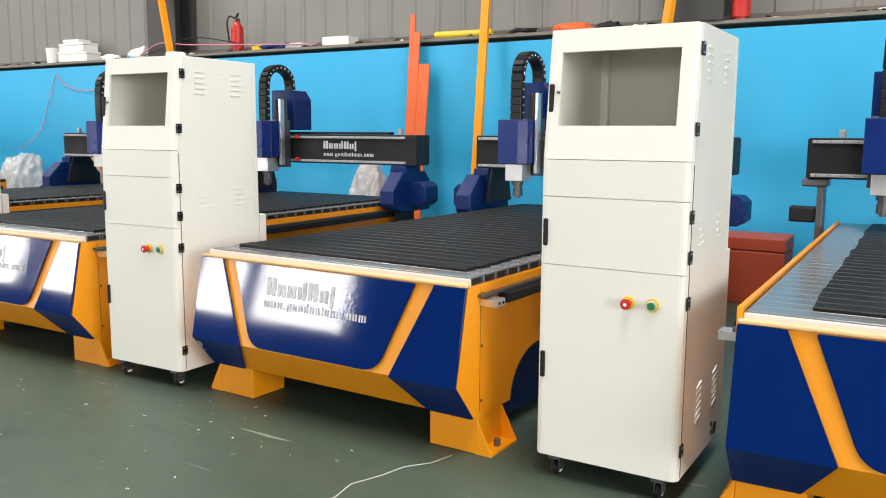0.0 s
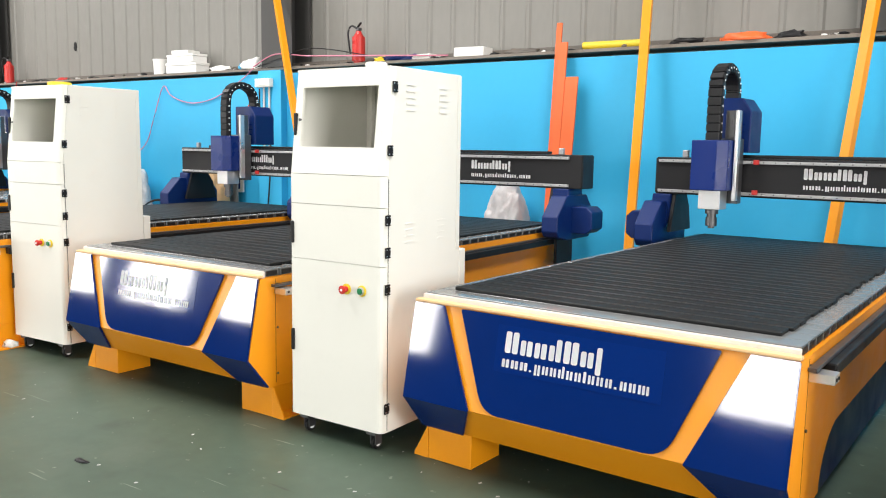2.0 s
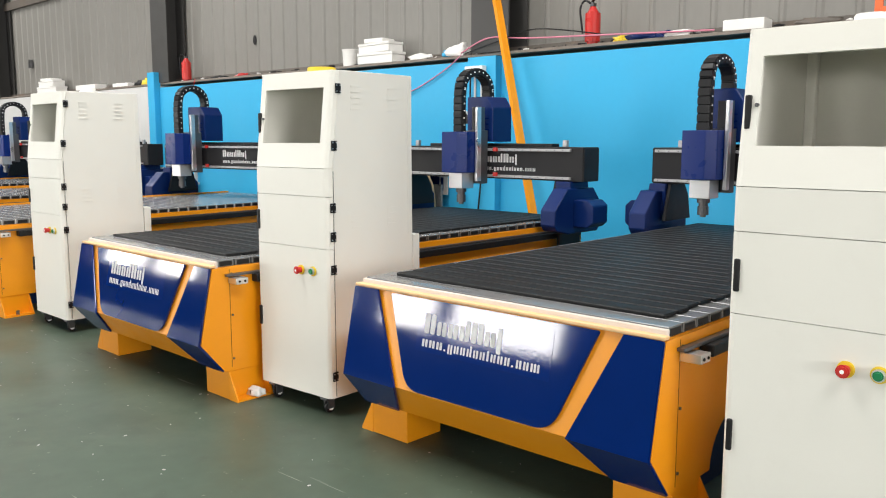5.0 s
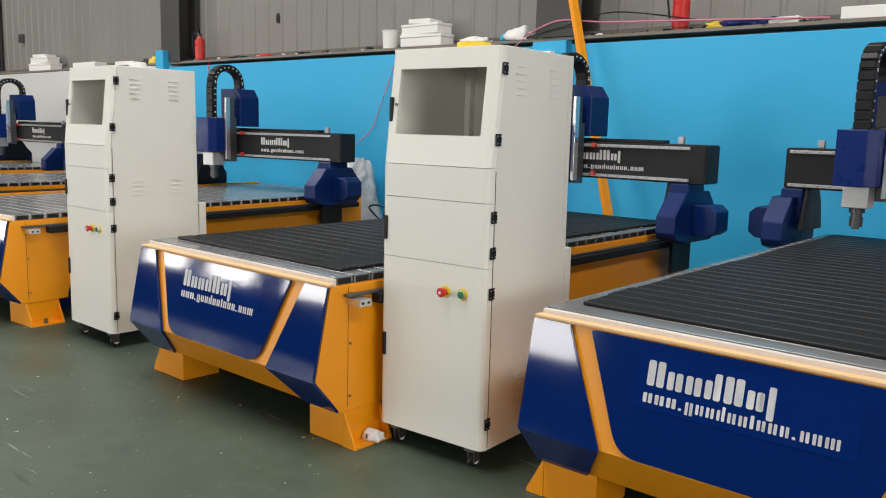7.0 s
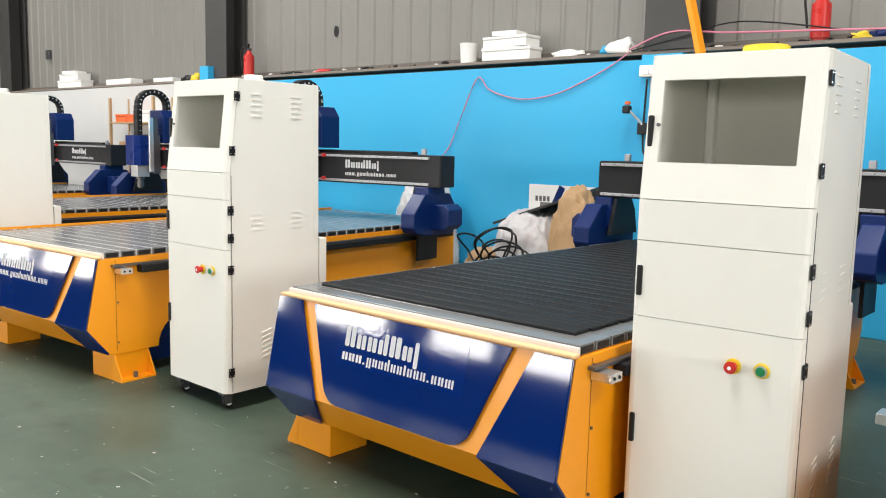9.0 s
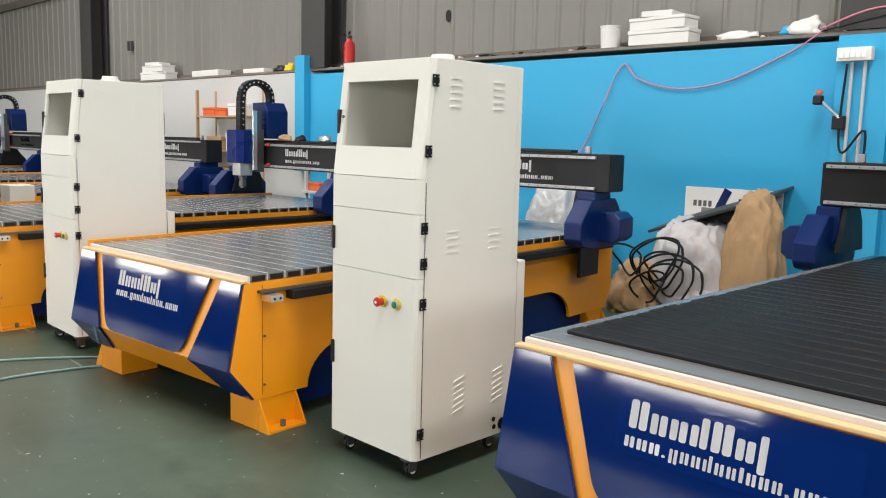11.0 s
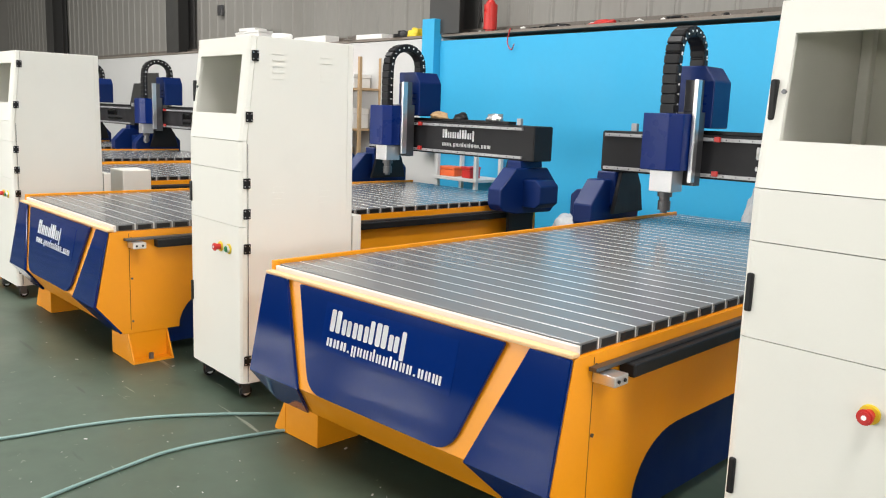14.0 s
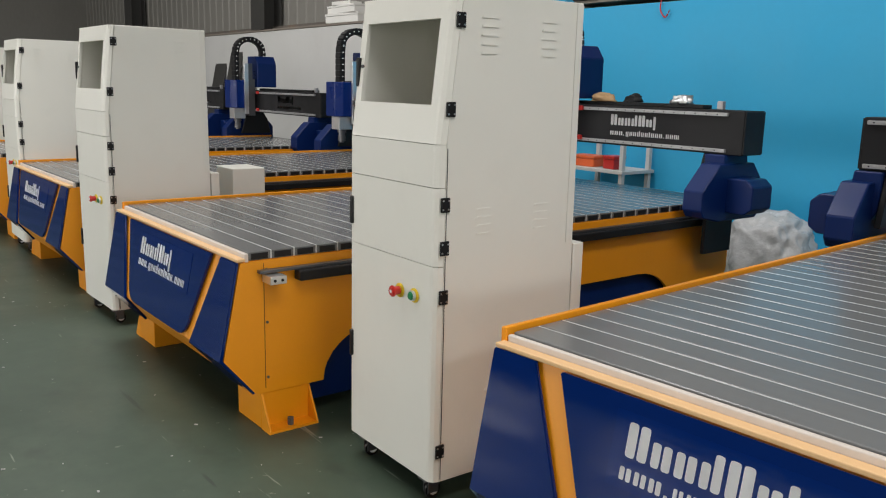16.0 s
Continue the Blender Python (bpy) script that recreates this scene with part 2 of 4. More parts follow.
def tube(name, points, r, material, parent=None, label="", res=3, smooth=True):
    """A round cable or hose through the points, as a mesh."""
    pts = [Vector(p) for p in points]
    if smooth:
        out = []
        for i in range(len(pts) - 1):
            p0, p1, p2, p3 = pts[max(i - 1, 0)], pts[i], pts[i + 1], pts[min(i + 2, len(pts) - 1)]
            for s in range(res * 2):
                t = s / (res * 2)
                out.append(0.5 * (2 * p1 + (p2 - p0) * t + (2 * p0 - 5 * p1 + 4 * p2 - p3) * t * t + (3 * p1 - p0 - 3 * p2 + p3) * t ** 3))
        pts = out + [pts[-1]]
    bm = bmesh.new()
    rings = []
    for i, p in enumerate(pts):
        d = (pts[min(i + 1, len(pts) - 1)] - pts[max(i - 1, 0)]).normalized()
        a = d.cross(Vector((0, 0, 1)) if abs(d.z) < 0.9 else Vector((1, 0, 0))).normalized()
        b = d.cross(a)
        rings.append([bm.verts.new(p + r * (math.cos(k * math.pi / 4) * a + math.sin(k * math.pi / 4) * b)) for k in range(8)])
    for q, w in zip(rings, rings[1:]):
        for k in range(8):
            bm.faces.new((q[k], q[(k + 1) % 8], w[(k + 1) % 8], w[k]))
    bm.faces.new(rings[0]), bm.faces.new(rings[-1][::-1])
    for f in bm.faces:
        f.smooth = True
    return make(name, bm, material, parent, label)


# ---- the hall ----
WALL_Y, TOP, X0, X1, BACK_Y = 7.22, 2.165, -34.0, 8.0, -8.2
BLUE_END = -15.2
floor = tagged(make("floor", box(X0, X1, BACK_Y, WALL_Y + 0.5, -0.2, 0.0), FLOOR), "worn green epoxy floor of a workshop hall", "floor", kind="structure")
tagged(make("wall_north", box(BLUE_END, X1, WALL_Y, WALL_Y + 0.26, 0.0, TOP, 0.006), WALLBLUE), "low masonry wall painted bright sky blue", "wall", kind="structure")
tagged(make("wall_north_white", box(X0, BLUE_END - 0.004, WALL_Y + 0.03, WALL_Y + 0.26, 0.0, TOP + 0.04, 0.006), WALLWHITE), "low masonry wall in stained white plaster", "wall", kind="structure")
tagged(make("wall_top", box(X0, X1, WALL_Y + 0.02, WALL_Y + 0.28, TOP + 0.045, TOP + 0.075, 0.004), MORTAR), "rough bare mortar top of the low wall", "wall", kind="structure")
tagged(make("wall_end_trim", box(BLUE_END - 0.22, BLUE_END - 0.01, WALL_Y - 0.09, WALL_Y + 0.026, 0.9, TOP + 0.24, 0.004), WALLBLUE), "sky blue painted upright board at the end of the wall", "trim", kind="structure")

# ribbed cladding above the low wall
xs, prof = X0, []
while xs < X1 - 0.3:
    prof += [(xs, WALL_Y + 0.36), (xs + 0.02, WALL_Y + 0.345), (xs + 0.05, WALL_Y + 0.345), (xs + 0.07, WALL_Y + 0.36)]
    xs += 0.30
prof += [(xs, WALL_Y + 0.36), (xs, WALL_Y + 0.42), (X0, WALL_Y + 0.42)]
tagged(make("cladding", prism(prof, 7.5 - TOP + 0.1, "z", TOP - 0.1), CLAD), "ribbed grey steel cladding sheets of the upper wall", "wall cladding", kind="structure")
for z0, h in ((TOP + 0.08, 0.065), (4.1, 0.16)):
    y0, y1 = WALL_Y + 0.27, WALL_Y + 0.335
    c = [(y1, z0), (y0, z0), (y0, z0 + h), (y1, z0 + h), (y1, z0 + h - 0.008), (y0 + 0.008, z0 + h - 0.008), (y0 + 0.008, z0 + 0.008), (y1, z0 + 0.008)]
    tagged(make("girt", prism(c, X1 - X0, "x", X0), GIRT), "rusty grey steel wall girt running along the cladding", "girt", kind="structure")
for cx in (-29.2, -22.37, -15.15, -8.33, -1.87, 4.6):
    bm = box(cx - 0.25, cx + 0.25, WALL_Y + 0.0, WALL_Y + 0.016, TOP + 0.08, 7.5)
    box(cx - 0.25, cx + 0.25, WALL_Y + 0.30, WALL_Y + 0.316, TOP + 0.08, 7.5, bm=bm)
    box(cx - 0.008, cx + 0.008, WALL_Y + 0.016, WALL_Y + 0.3, TOP + 0.08, 7.5, bm=bm)
    tagged(make("column", bm, COLUMN), "dark grey painted steel column of the hall", "column", kind="structure")

tagged(make("pilaster", box(-8.54, -8.16, WALL_Y - 0.1, WALL_Y - 0.003, 0.0, TOP + 0.03, 0.006), WALLBLUE), "sky blue painted pilaster on the low wall", "pilaster", kind="structure")

# closing walls and roof; east, south and roof are unseen, added to bound the light
tagged(make("wall_west", box(X0 - 0.2, X0 - 0.004, BACK_Y, WALL_Y + 0.5, 0, 7.5), CLAD), "grey steel end wall of the hall", "wall", kind="structure")
# unseen east wall, its opening made up for the added fill lamp
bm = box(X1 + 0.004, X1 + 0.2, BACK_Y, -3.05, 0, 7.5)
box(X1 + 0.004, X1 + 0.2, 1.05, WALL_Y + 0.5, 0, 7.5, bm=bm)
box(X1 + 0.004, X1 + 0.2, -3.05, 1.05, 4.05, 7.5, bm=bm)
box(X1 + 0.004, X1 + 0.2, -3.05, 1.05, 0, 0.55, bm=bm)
tagged(make("wall_east", bm, CLAD), "unseen grey end wall with an opening made for the added east lamp", "wall", kind="structure")
# unseen south wall, kept dark so that the blue panels mirror little but windows
bm = box(X0, X1, BACK_Y - 0.2, BACK_Y - 0.004, 0, 1.33)
box(X0, X1, BACK_Y - 0.2, BACK_Y - 0.004, 2.83, 7.5, bm=bm)
cuts = [X0] + [v for wx, ww in WINDOWS for v in (wx - ww / 2 - 0.05, wx + ww / 2 + 0.05)] + [X1]
for a, b in zip(cuts[::2], cuts[1::2]):
    box(a, b, BACK_Y - 0.2, BACK_Y - 0.004, 1.33, 2.83, bm=bm)
tagged(make("wall_south", bm, SOUTH), "unseen dark wall behind the walk, added around the window openings", "wall", kind="structure")
# unseen roof, added to bound the light, open at the overhead fill lamps
bm = bmesh.new()
edges = [X0] + [v for i in range(4) for v in (-21 + 7 * i - 0.85, -21 + 7 * i + 0.85)] + [X1]
for a, b in zip(edges[::2], edges[1::2]):
    box(a, b, BACK_Y, WALL_Y + 0.5, 7.5, 7.6, bm=bm)
for a, b in zip(edges[1:-1:2], edges[2:-1:2]):
    box(a, b, BACK_Y, -1.3, 7.5, 7.6, bm=bm)
    box(a, b, 4.9, WALL_Y + 0.5, 7.5, 7.6, bm=bm)
tagged(make("ceiling", bm, ROOF), "unseen grey roof with strips cut out for the added overhead lamps", "ceiling", kind="structure")


# ---- machines ----
PROFILE = ((0.0, 0.708), (-0.078, 0.316), (0.06, 0.153))


def front_y(z):
    (y0, z0), (y1, z1), (y2, z2) = PROFILE
    return y0 + (y1 - y0) * (z0 - z) / (z0 - z1) if z > z1 else y1 + (y2 - y1) * (z1 - z) / (z1 - z2)


def on_front(points, lift):
    return [(x, front_y(z) - lift, z) for x, z in points]


def rounded(pts, r, n=5):
    """A loop of 2D points with its corners rounded by the radius given for each."""
    out = []
    k = len(pts)
    for i, p in enumerate(pts):
        if not r[i]:
            out.append(p)
            continue
        p, a, b = Vector(p), Vector(pts[i - 1]), Vector(pts[(i + 1) % k])
        u, w = (a - p).normalized() * r[i], (b - p).normalized() * r[i]
        for s in range(n + 1):
            t = s / n
            out.append(tuple((p + u) * (1 - t) ** 2 + 2 * t * (1 - t) * p + (p + w) * t * t))
    return out


def word_bars(name, x, z, h, total, widths, gap, place, parent):
    """A row of plain upright bars standing for a mark, x and z on the face that place() gives, total wide. Each: width, height, rise, space after."""
    k = total / (sum(q[0] + q[3] * gap for q in widths) - widths[-1][3] * gap)
    for w, hh, up, after in widths:
        z0, z1 = z + up * h, z + (up + hh) * h
        bm = bmesh.new()
        pts = rounded([(x, z0), (x + w * k, z0), (x + w * k, z1), (x, z1)], [w * k * 0.3] * 4, 2)
        bm.faces.new([bm.verts.new(place(a, b)) for a, b in pts])
        bmesh.ops.solidify(bm, geom=bm.faces[:], thickness=0.0006)
        part(name, bm, WHITE, parent)
        x += (w + after * gap) * k


def twin(w, h, up=0.0):
    """Two close bars side by side."""
    return [(w, h, up, 0.55), (w, h, up, 1.0)]


MARK = twin(0.21, 1) + twin(0.18, 0.7) * 2 + [(0.18, 0.7, 0, 0.55), (0.18, 1, 0, 1.0)] + twin(0.21, 1) + twin(0.18, 0.68) + [(0.17, 1.2, -0.25, 1.0)]
DOT = [(0.16, 0.18, 0, 1.3)]
LINE = twin(0.2, 0.7) * 3 + DOT + twin(0.15, 0.88, -0.18) + twin(0.15, 0.7) * 2 + [(0.15, 0.7, 0, 0.55), (0.15, 0.98, 0, 1.0)] + twin(0.15, 0.7) * 2 + [(0.17, 0.88, 0, 1.0)] + twin(0.15, 0.7) * 3 + DOT + twin(0.15, 0.7) * 2 + [(0.15, 0.7, 0, 0.55)] * 2 + [(0.15, 0.7, 0, 1.0)]
BED_L = 3.3


def machine_base(thing, mats, left_bare, rim, seed):
    """Frame, panels, bed and rails. mats: True where black rubber covers the bed."""
    rnd = random.Random(seed)
    # yellow side plates with the wheel-like cut-out
    side = [(0.012, 0.70), (-0.066, 0.316), (0.068, 0.155), (0.33, 0.155)]
    for i in range(9):
        a = math.pi - i * math.pi / 16
        side.append((0.64 + 0.265 * math.cos(a), 0.155 + 0.21 * math.sin(a)))
    side += [(2.42, 0.365)]
    for i in range(9):
        a = math.pi / 2 - i * math.pi / 16
        side.append((2.42 + 0.30 * math.cos(a), 0.155 + 0.21 * math.sin(a)))
    side += [(3.2, 0.155), (3.28, 0.3), (3.28, 0.70)]
    for s in (-1, 1):
        bm = prism(side, 0.02 * s, "x", 0.735 * s)
        p = part("side_plate", bm, YELLOW, thing)
        part("seam", box(min(0.754 * s, 0.7557 * s), max(0.754 * s, 0.7557 * s), 0.108, 0.1105, 0.175, 0.69), BLACK, p, "thin dark joint of the folded sheet")
        # bolt heads
        for y, z in ((0.12, 0.665), (0.12, 0.45), (0.12, 0.22)):
            part("bolt", cyl(0.006, 0.006, pose(0.757 * s, y, z, 0, 90, 0), 8), STEEL, p, "small dark bolt head")
        part("inner_panel", box(0.70 * s - 0.006, 0.70 * s + 0.006, 0.3, 3.15, 0.06, 0.46), BLUE_MATT, thing, "dark blue recessed panel in the side cut-out")
        # upper ledge, rack cover and rail bracket
        part("rail_cover", box(min(0.758 * s, 0.812 * s), max(0.758 * s, 0.812 * s), 0.24, 3.2, 0.612, 0.655, 0.006), BLACK, thing, "black rubber rail cover along the side")
        part("guide_rail", box(min(0.757 * s, 0.785 * s), max(0.757 * s, 0.785 * s), 0.08, 3.2, 0.655, 0.668, 0.002), STEEL, thing)
        br = part("rail_bracket", box(min(0.757 * s, 0.835 * s), max(0.757 * s, 0.835 * s), 0.1, 0.17, 0.618, 0.65, 0.003), SILVER, thing, "silver end bracket of the rail")
        for k in (0.118, 0.15):
            part("bolt", cyl(0.006, 0.005, pose(0.836 * s, k, 0.634, 0, 90, 0), 8), BLACK, br)
        for y0 in (0.09, 2.95):
            xi, xo = 0.525 * s, 0.75 * s
            ft = part("foot", box(min(xi, xo), max(xi, xo), y0, y0 + 0.22, 0.0, 0.1545, 0.003, seg=1), YELLOW, thing)
            for gy in (y0, y0 + 0.212):
                part("gusset", prism([(xo + 0.0005 * s, 0.0), (xo + 0.075 * s, 0.0), (xo + 0.075 * s, 0.012), (xo + 0.0005 * s, 0.15)], 0.008, "y", gy), YELLOW, ft)
            part("foot_plate", box(min(xo + 0.0005 * s, xo + 0.074 * s), max(xo + 0.0005 * s, xo + 0.074 * s), y0 + 0.0085, y0 + 0.2115, 0.0, 0.01), YELLOW, ft, "yellow base flange with chips of paint")
            part("levelling_bolt", cyl(0.014, 0.03, pose(xo + 0.04 * s, y0 + 0.11, 0.025), 6), GIRT, ft, "rusty levelling bolt")
    # front: yellow body sheet, blue glossy panels over it
    W = 0.733
    a, f, t = (front_y(0.708), 0.70), (front_y(0.316), 0.316), (front_y(0.153), 0.155)
    bm = prism([(a[0] + 0.012, a[1]), (f[0] + 0.012, f[1]), (t[0] + 0.012, t[1]), (0.28, 0.155), (0.28, 0.70)], 2 * W, "x", -W)
    part("front_body", bm, YELLOW, thing)
    edge = 0.756
    for s in (-1, 1):
        up = [(edge * s, 0.703), (0.605 * s, 0.703), (0.43 * s, 0.316), (edge * s, 0.316)]
        lowf = [(edge * s, 0.316), (0.43 * s, 0.316), (0.54 * s, 0.155), (edge * s, 0.155)]
        bm = solid([[(x, front_y(z) - 0.004, z) for x, z in up], [(x, front_y(z) - 0.004, z) for x, z in lowf]], 0.012)
        bmesh.ops.bevel(bm, geom=[e for e in bm.edges if e.is_boundary or (len(e.link_faces) == 2 and e.calc_face_angle(0) > 1.2)], offset=0.003, segments=2, affect="EDGES")
        part("corner_panel", bm, BLUE, thing, "glossy dark blue folded corner panel")
    loop = rounded([(-0.522, 0.70), (0.515, 0.70), (0.365, 0.324), (-0.365, 0.324)], [0.012, 0.012, 0.075, 0.075], 7)
    bm = solid([on_front(loop, 0.004)], 0.012)
    bmesh.ops.bevel(bm, geom=[e for e in bm.edges if len(e.link_faces) == 2 and e.calc_face_angle(0) > 1.2], offset=0.0025, segments=2, affect="EDGES")
    panel = part("front_panel", bm, BLUE, thing, "glossy dark blue front panel")
    film = solid([on_front([(-0.335, 0.668), (0.335, 0.668), (0.335, 0.492), (-0.335, 0.492)], 0.0055)], 0.0009)
    part("sticker", film, FILM, panel, "clear film of the front mark")
    place = lambda x, z: (x, front_y(z) - 0.0068, z)
    word_bars("mark_bar", -0.295, 0.567, 0.08, 0.40, MARK, 0.085, place, panel)
    word_bars("mark_bar", -0.30, 0.513, 0.044, 0.59, LINE, 0.13, place, panel)
    # bed: pale front lip, cross profiles, mat strips
    part("bed_frame", box(-0.742, 0.742, 0.052, BED_L - 0.01, 0.66, 0.702), YELLOW, thing)
    part("bed_lip", box(-0.745, 0.745, 0.035, 0.052, 0.672, 0.733, 0.004), EDGE, thing, "pale front lip of the bed")
    part("front_trim", box(-0.755, 0.755, -0.002, 0.034, 0.7035, 0.716, 0.003), LIP, thing, "pale orange trim strip over the front")
    if rim:
        part("side_rim", box(-0.765, -0.746, 0.03, BED_L, 0.66, 0.752, 0.003), YELLOW, thing, "yellow raised rim of the bed")
    n, pitch = 32, (BED_L - 0.06) / 32
    alu = box(-0.74, 0.74, 0.0, pitch - 0.008, 0.703, 0.738, 0.002, seg=1)
    me = bpy.data.meshes.new("bed_profile")
    alu.to_mesh(me)
    alu.free()
    me.materials.append(PVC)
    slot = box(-0.738, 0.738, 0.0012, 0.0068, 0.703, 0.7365 if mats else 0.7374)
    sm = bpy.data.meshes.new("slot_strip")
    slot.to_mesh(sm)
    slot.free()
    sm.materials.append(BLACK if mats else SLOT)
    for i in range(n):
        y = 0.054 + i * pitch
        o = new("bed_profile", me)
        o.parent, o.location = thing, (0, y, 0)
        o = new("slot_strip", sm)
        o.parent, o.location = thing, (0, y + pitch - 0.0082, 0)
        o = part("profile_end", box(0.7385, 0.7425, y + 0.009, y + pitch - 0.02, 0.707, 0.731), BLACK, thing)
    if mats:
        a0, b0 = (-0.665 if not left_bare else -0.56), 0.66
        mb = box(a0, b0, 0.0, pitch - 0.012, 0.0, 0.014, 0.003, seg=1)
        mm = bpy.data.meshes.new("mat_strip")
        mb.to_mesh(mm)
        mb.free()
        mm.materials.append(RUBBER)
        for i in range(1, n - 1):
            o = new("mat_strip", mm)
            o.parent, o.location = thing, (rnd.uniform(-0.008, 0.008), 0.057 + i * pitch, 0.7385)


def chain_loop(pts, w):
    """A drag chain of flat links along points in the y, z plane."""
    bm = bmesh.new()
    for p, q in zip(pts, pts[1:]):
        p, q = Vector((0, p[0], p[1])), Vector((0, q[0], q[1]))
        d = q - p
        m = Matrix.Translation((p + q) / 2) @ pose(0, 0, 0, math.degrees(math.atan2(d.z, d.y)), 0, 0)
        join(bm, moved(box(-w / 2, w / 2, -d.length * 0.5, d.length * 0.5, -0.03, 0.03, 0.005, seg=1), m))
        join(bm, moved(box(-w / 2 - 0.004, w / 2 + 0.004, -d.length * 0.34, d.length * 0.34, -0.022, 0.022), m))
    return bm


_b = cyl(0.004, 0.002, None, 6)
bolt_mesh = bpy.data.meshes.new("rail_screw")
_b.to_mesh(bolt_mesh)
_b.free()
bolt_mesh.materials.append(BLACK)


def machine_gantry(thing, gy, head, bare, skew):
    """Cross beam, its two legs and the spindle head. gy: beam front, head: the head's place along the beam."""
    g = Matrix.Translation((0, gy, 0)) @ pose(0, 0, 0, 0, 0, skew)
    L, LL, Z0, Z1 = 1.02, 0.92, 1.04, 1.292
    beam = part("gantry_beam", moved(box(-LL, L, 0.0, 0.2, Z0, Z1, 0.004), g), DARK, thing, "dark grey aluminium cross beam")
    for z in (Z0 + 0.012, Z1 - 0.034):
        r = part("linear_rail", moved(box(-LL + 0.02, L - 0.1, -0.02, 0.0, z, z + 0.02, 0.002), g), RAIL, beam, "bright steel linear rail")
        for k in range(24):
            o = new("rail_screw", bolt_mesh)
            o.parent, o.matrix_basis = r, g @ pose(-LL + 0.05 + k * 0.075, -0.0205, z + 0.01, 90, 0, 0)
    part("beam_cap", moved(box(L, L + 0.008, 0.004, 0.196, Z0 + 0.006, Z1 - 0.006, 0.002), g), DARK, beam)
    part("beam_cap", moved(box(-LL - 0.008, -LL, 0.004, 0.196, Z0 + 0.006, Z1 - 0.006, 0.002), g), DARK, beam)
    part("chain_tray", moved(box(-LL + 0.3, L - 0.34, 0.09, 0.18, Z1 + 0.001, Z1 + 0.024, 0.004), g), BLACK, beam, "black drag chain lying on the beam")
    part("limit_switch", moved(box(L - 0.22, L - 0.18, 0.05, 0.08, Z1 + 0.001, Z1 + 0.05, 0.004), g), RAIL, beam)
    part("limit_switch", moved(box(-LL + 0.16, -LL + 0.2, 0.05, 0.08, Z1 + 0.001, Z1 + 0.05, 0.004), g), RAIL, beam)
    place = lambda x, z: g @ Vector((x, -0.0008, z))
    word_bars("mark_bar", 0.05, 1.168, 0.07, 0.36, MARK, 0.085, place, beam)
    word_bars("mark_bar", 0.05, 1.105, 0.038, 0.54, LINE, 0.13, place, beam)
    for s in (-1, 1):
        m = g
        if bare and s < 0:
            part("gantry_leg", moved(box(-0.86, -0.82, 0.02, 0.18, 0.6, Z0, 0.006), m), STEEL, thing, "bare dark steel gantry leg")
            part("side_motor", moved(box(-1.02, -0.862, 0.04, 0.13, 0.76, 0.86, 0.012), m), BLACK, thing, "black stepper motor of the gantry")
            part("gantry_leg", moved(box(-0.95, -0.80, 0.01, 0.19, Z0 - 0.05, Z0 - 0.001, 0.008), m), STEEL, thing)
            continue
        leg = [(0.80, Z0 - 0.001), (0.93, Z0 - 0.001), (0.945, 0.90), (0.945, 0.70), (0.835, 0.70), (0.835, 0.80), (0.80, 0.86)]
        bm = prism([(x * s, z) for x, z in leg], 0.24, "y", -0.03, 0.006, 1)
        part("gantry_leg", moved(bm, m), BLUE_MATT, thing, "dark blue gantry leg housing")
        part("inner_leg_plate", moved(prism([(-0.08, 0.78), (0.3, 0.78), (0.26, 0.95), (0.2, Z0 - 0.001), (0.0, Z0 - 0.001)], 0.028 * s, "x", 0.77 * s, 0.004, 1), m), DARK, thing, "dark grey inner plate of the gantry leg")
        part("leg_plate", moved(box(min(0.836 * s, 0.86 * s), max(0.836 * s, 0.86 * s), -0.05, 0.22, 0.45, 0.699, 0.004), m), DARK, thing, "dark lower plate of the gantry leg")
        hood = [(-0.22, 0.69), (-0.25, 0.73), (-0.25, 0.84), (-0.1, 0.99), (0.24, 0.99), (0.36, 0.86), (0.36, 0.72), (0.30, 0.66), (-0.08, 0.66)]
        bm = prism(hood, 0.13 * s, "x", 0.83 * s, 0.006, 1)
        part("leg_hood", moved(bm, m), BLUE_MATT, thing, "dark blue faceted hood of the gantry leg")
        motor = [(0.94, 0.71), (1.08, 0.71), (1.125, 0.745), (1.125, 0.87), (1.08, 0.91), (0.94, 0.91)]
        bm = prism([(x * s, z) for x, z in motor], 0.2, "y", -0.02, 0.006, 1)
        part("motor_hood", moved(bm, m), BLUE_MATT, thing, "dark blue motor hood beside the gantry leg")
    # spindle head
    h = g @ Matrix.Translation((head, 0, 0))
    back = part("head_plate", moved(box(-0.13, 0.1, -0.099, -0.022, 1.0, 1.42, 0.003), h), STEEL, thing, "dark steel carriage plate")
    part("head_motor_hood", moved(prism([(-0.14, 1.33), (0.13, 1.33), (0.13, 1.60), (0.07, 1.685), (-0.14, 1.685)], 0.24, "y", 0.0, 0.006, 1), h), BLUE_MATT, thing, "dark blue motor hood with louvres")
    for k in range(3):
        part("louvre", moved(box(0.03, 0.09, -0.005, -0.0005, 1.42 + k * 0.045, 1.428 + k * 0.045), h), BLUE, thing)
    cover = prism([(-0.15, -0.1), (-0.15, -0.29), (0.01, -0.29), (0.07, -0.235), (0.07, -0.1)], 0.32, "z", 1.088, 0.005, 2)
    cv = part("spindle_cover", moved(cover, h), COVER, thing, "glossy dark blue spindle cover")
    part("z_rail", moved(box(0.076, 0.102, -0.15, -0.1, 1.02, 1.6, 0.004), h), SILVER, thing, "silver vertical aluminium rail")
    part("z_screw", moved(box(0.0, 0.09, -0.1, -0.045, 1.421, 1.60, 0.003), h), STEEL, thing)
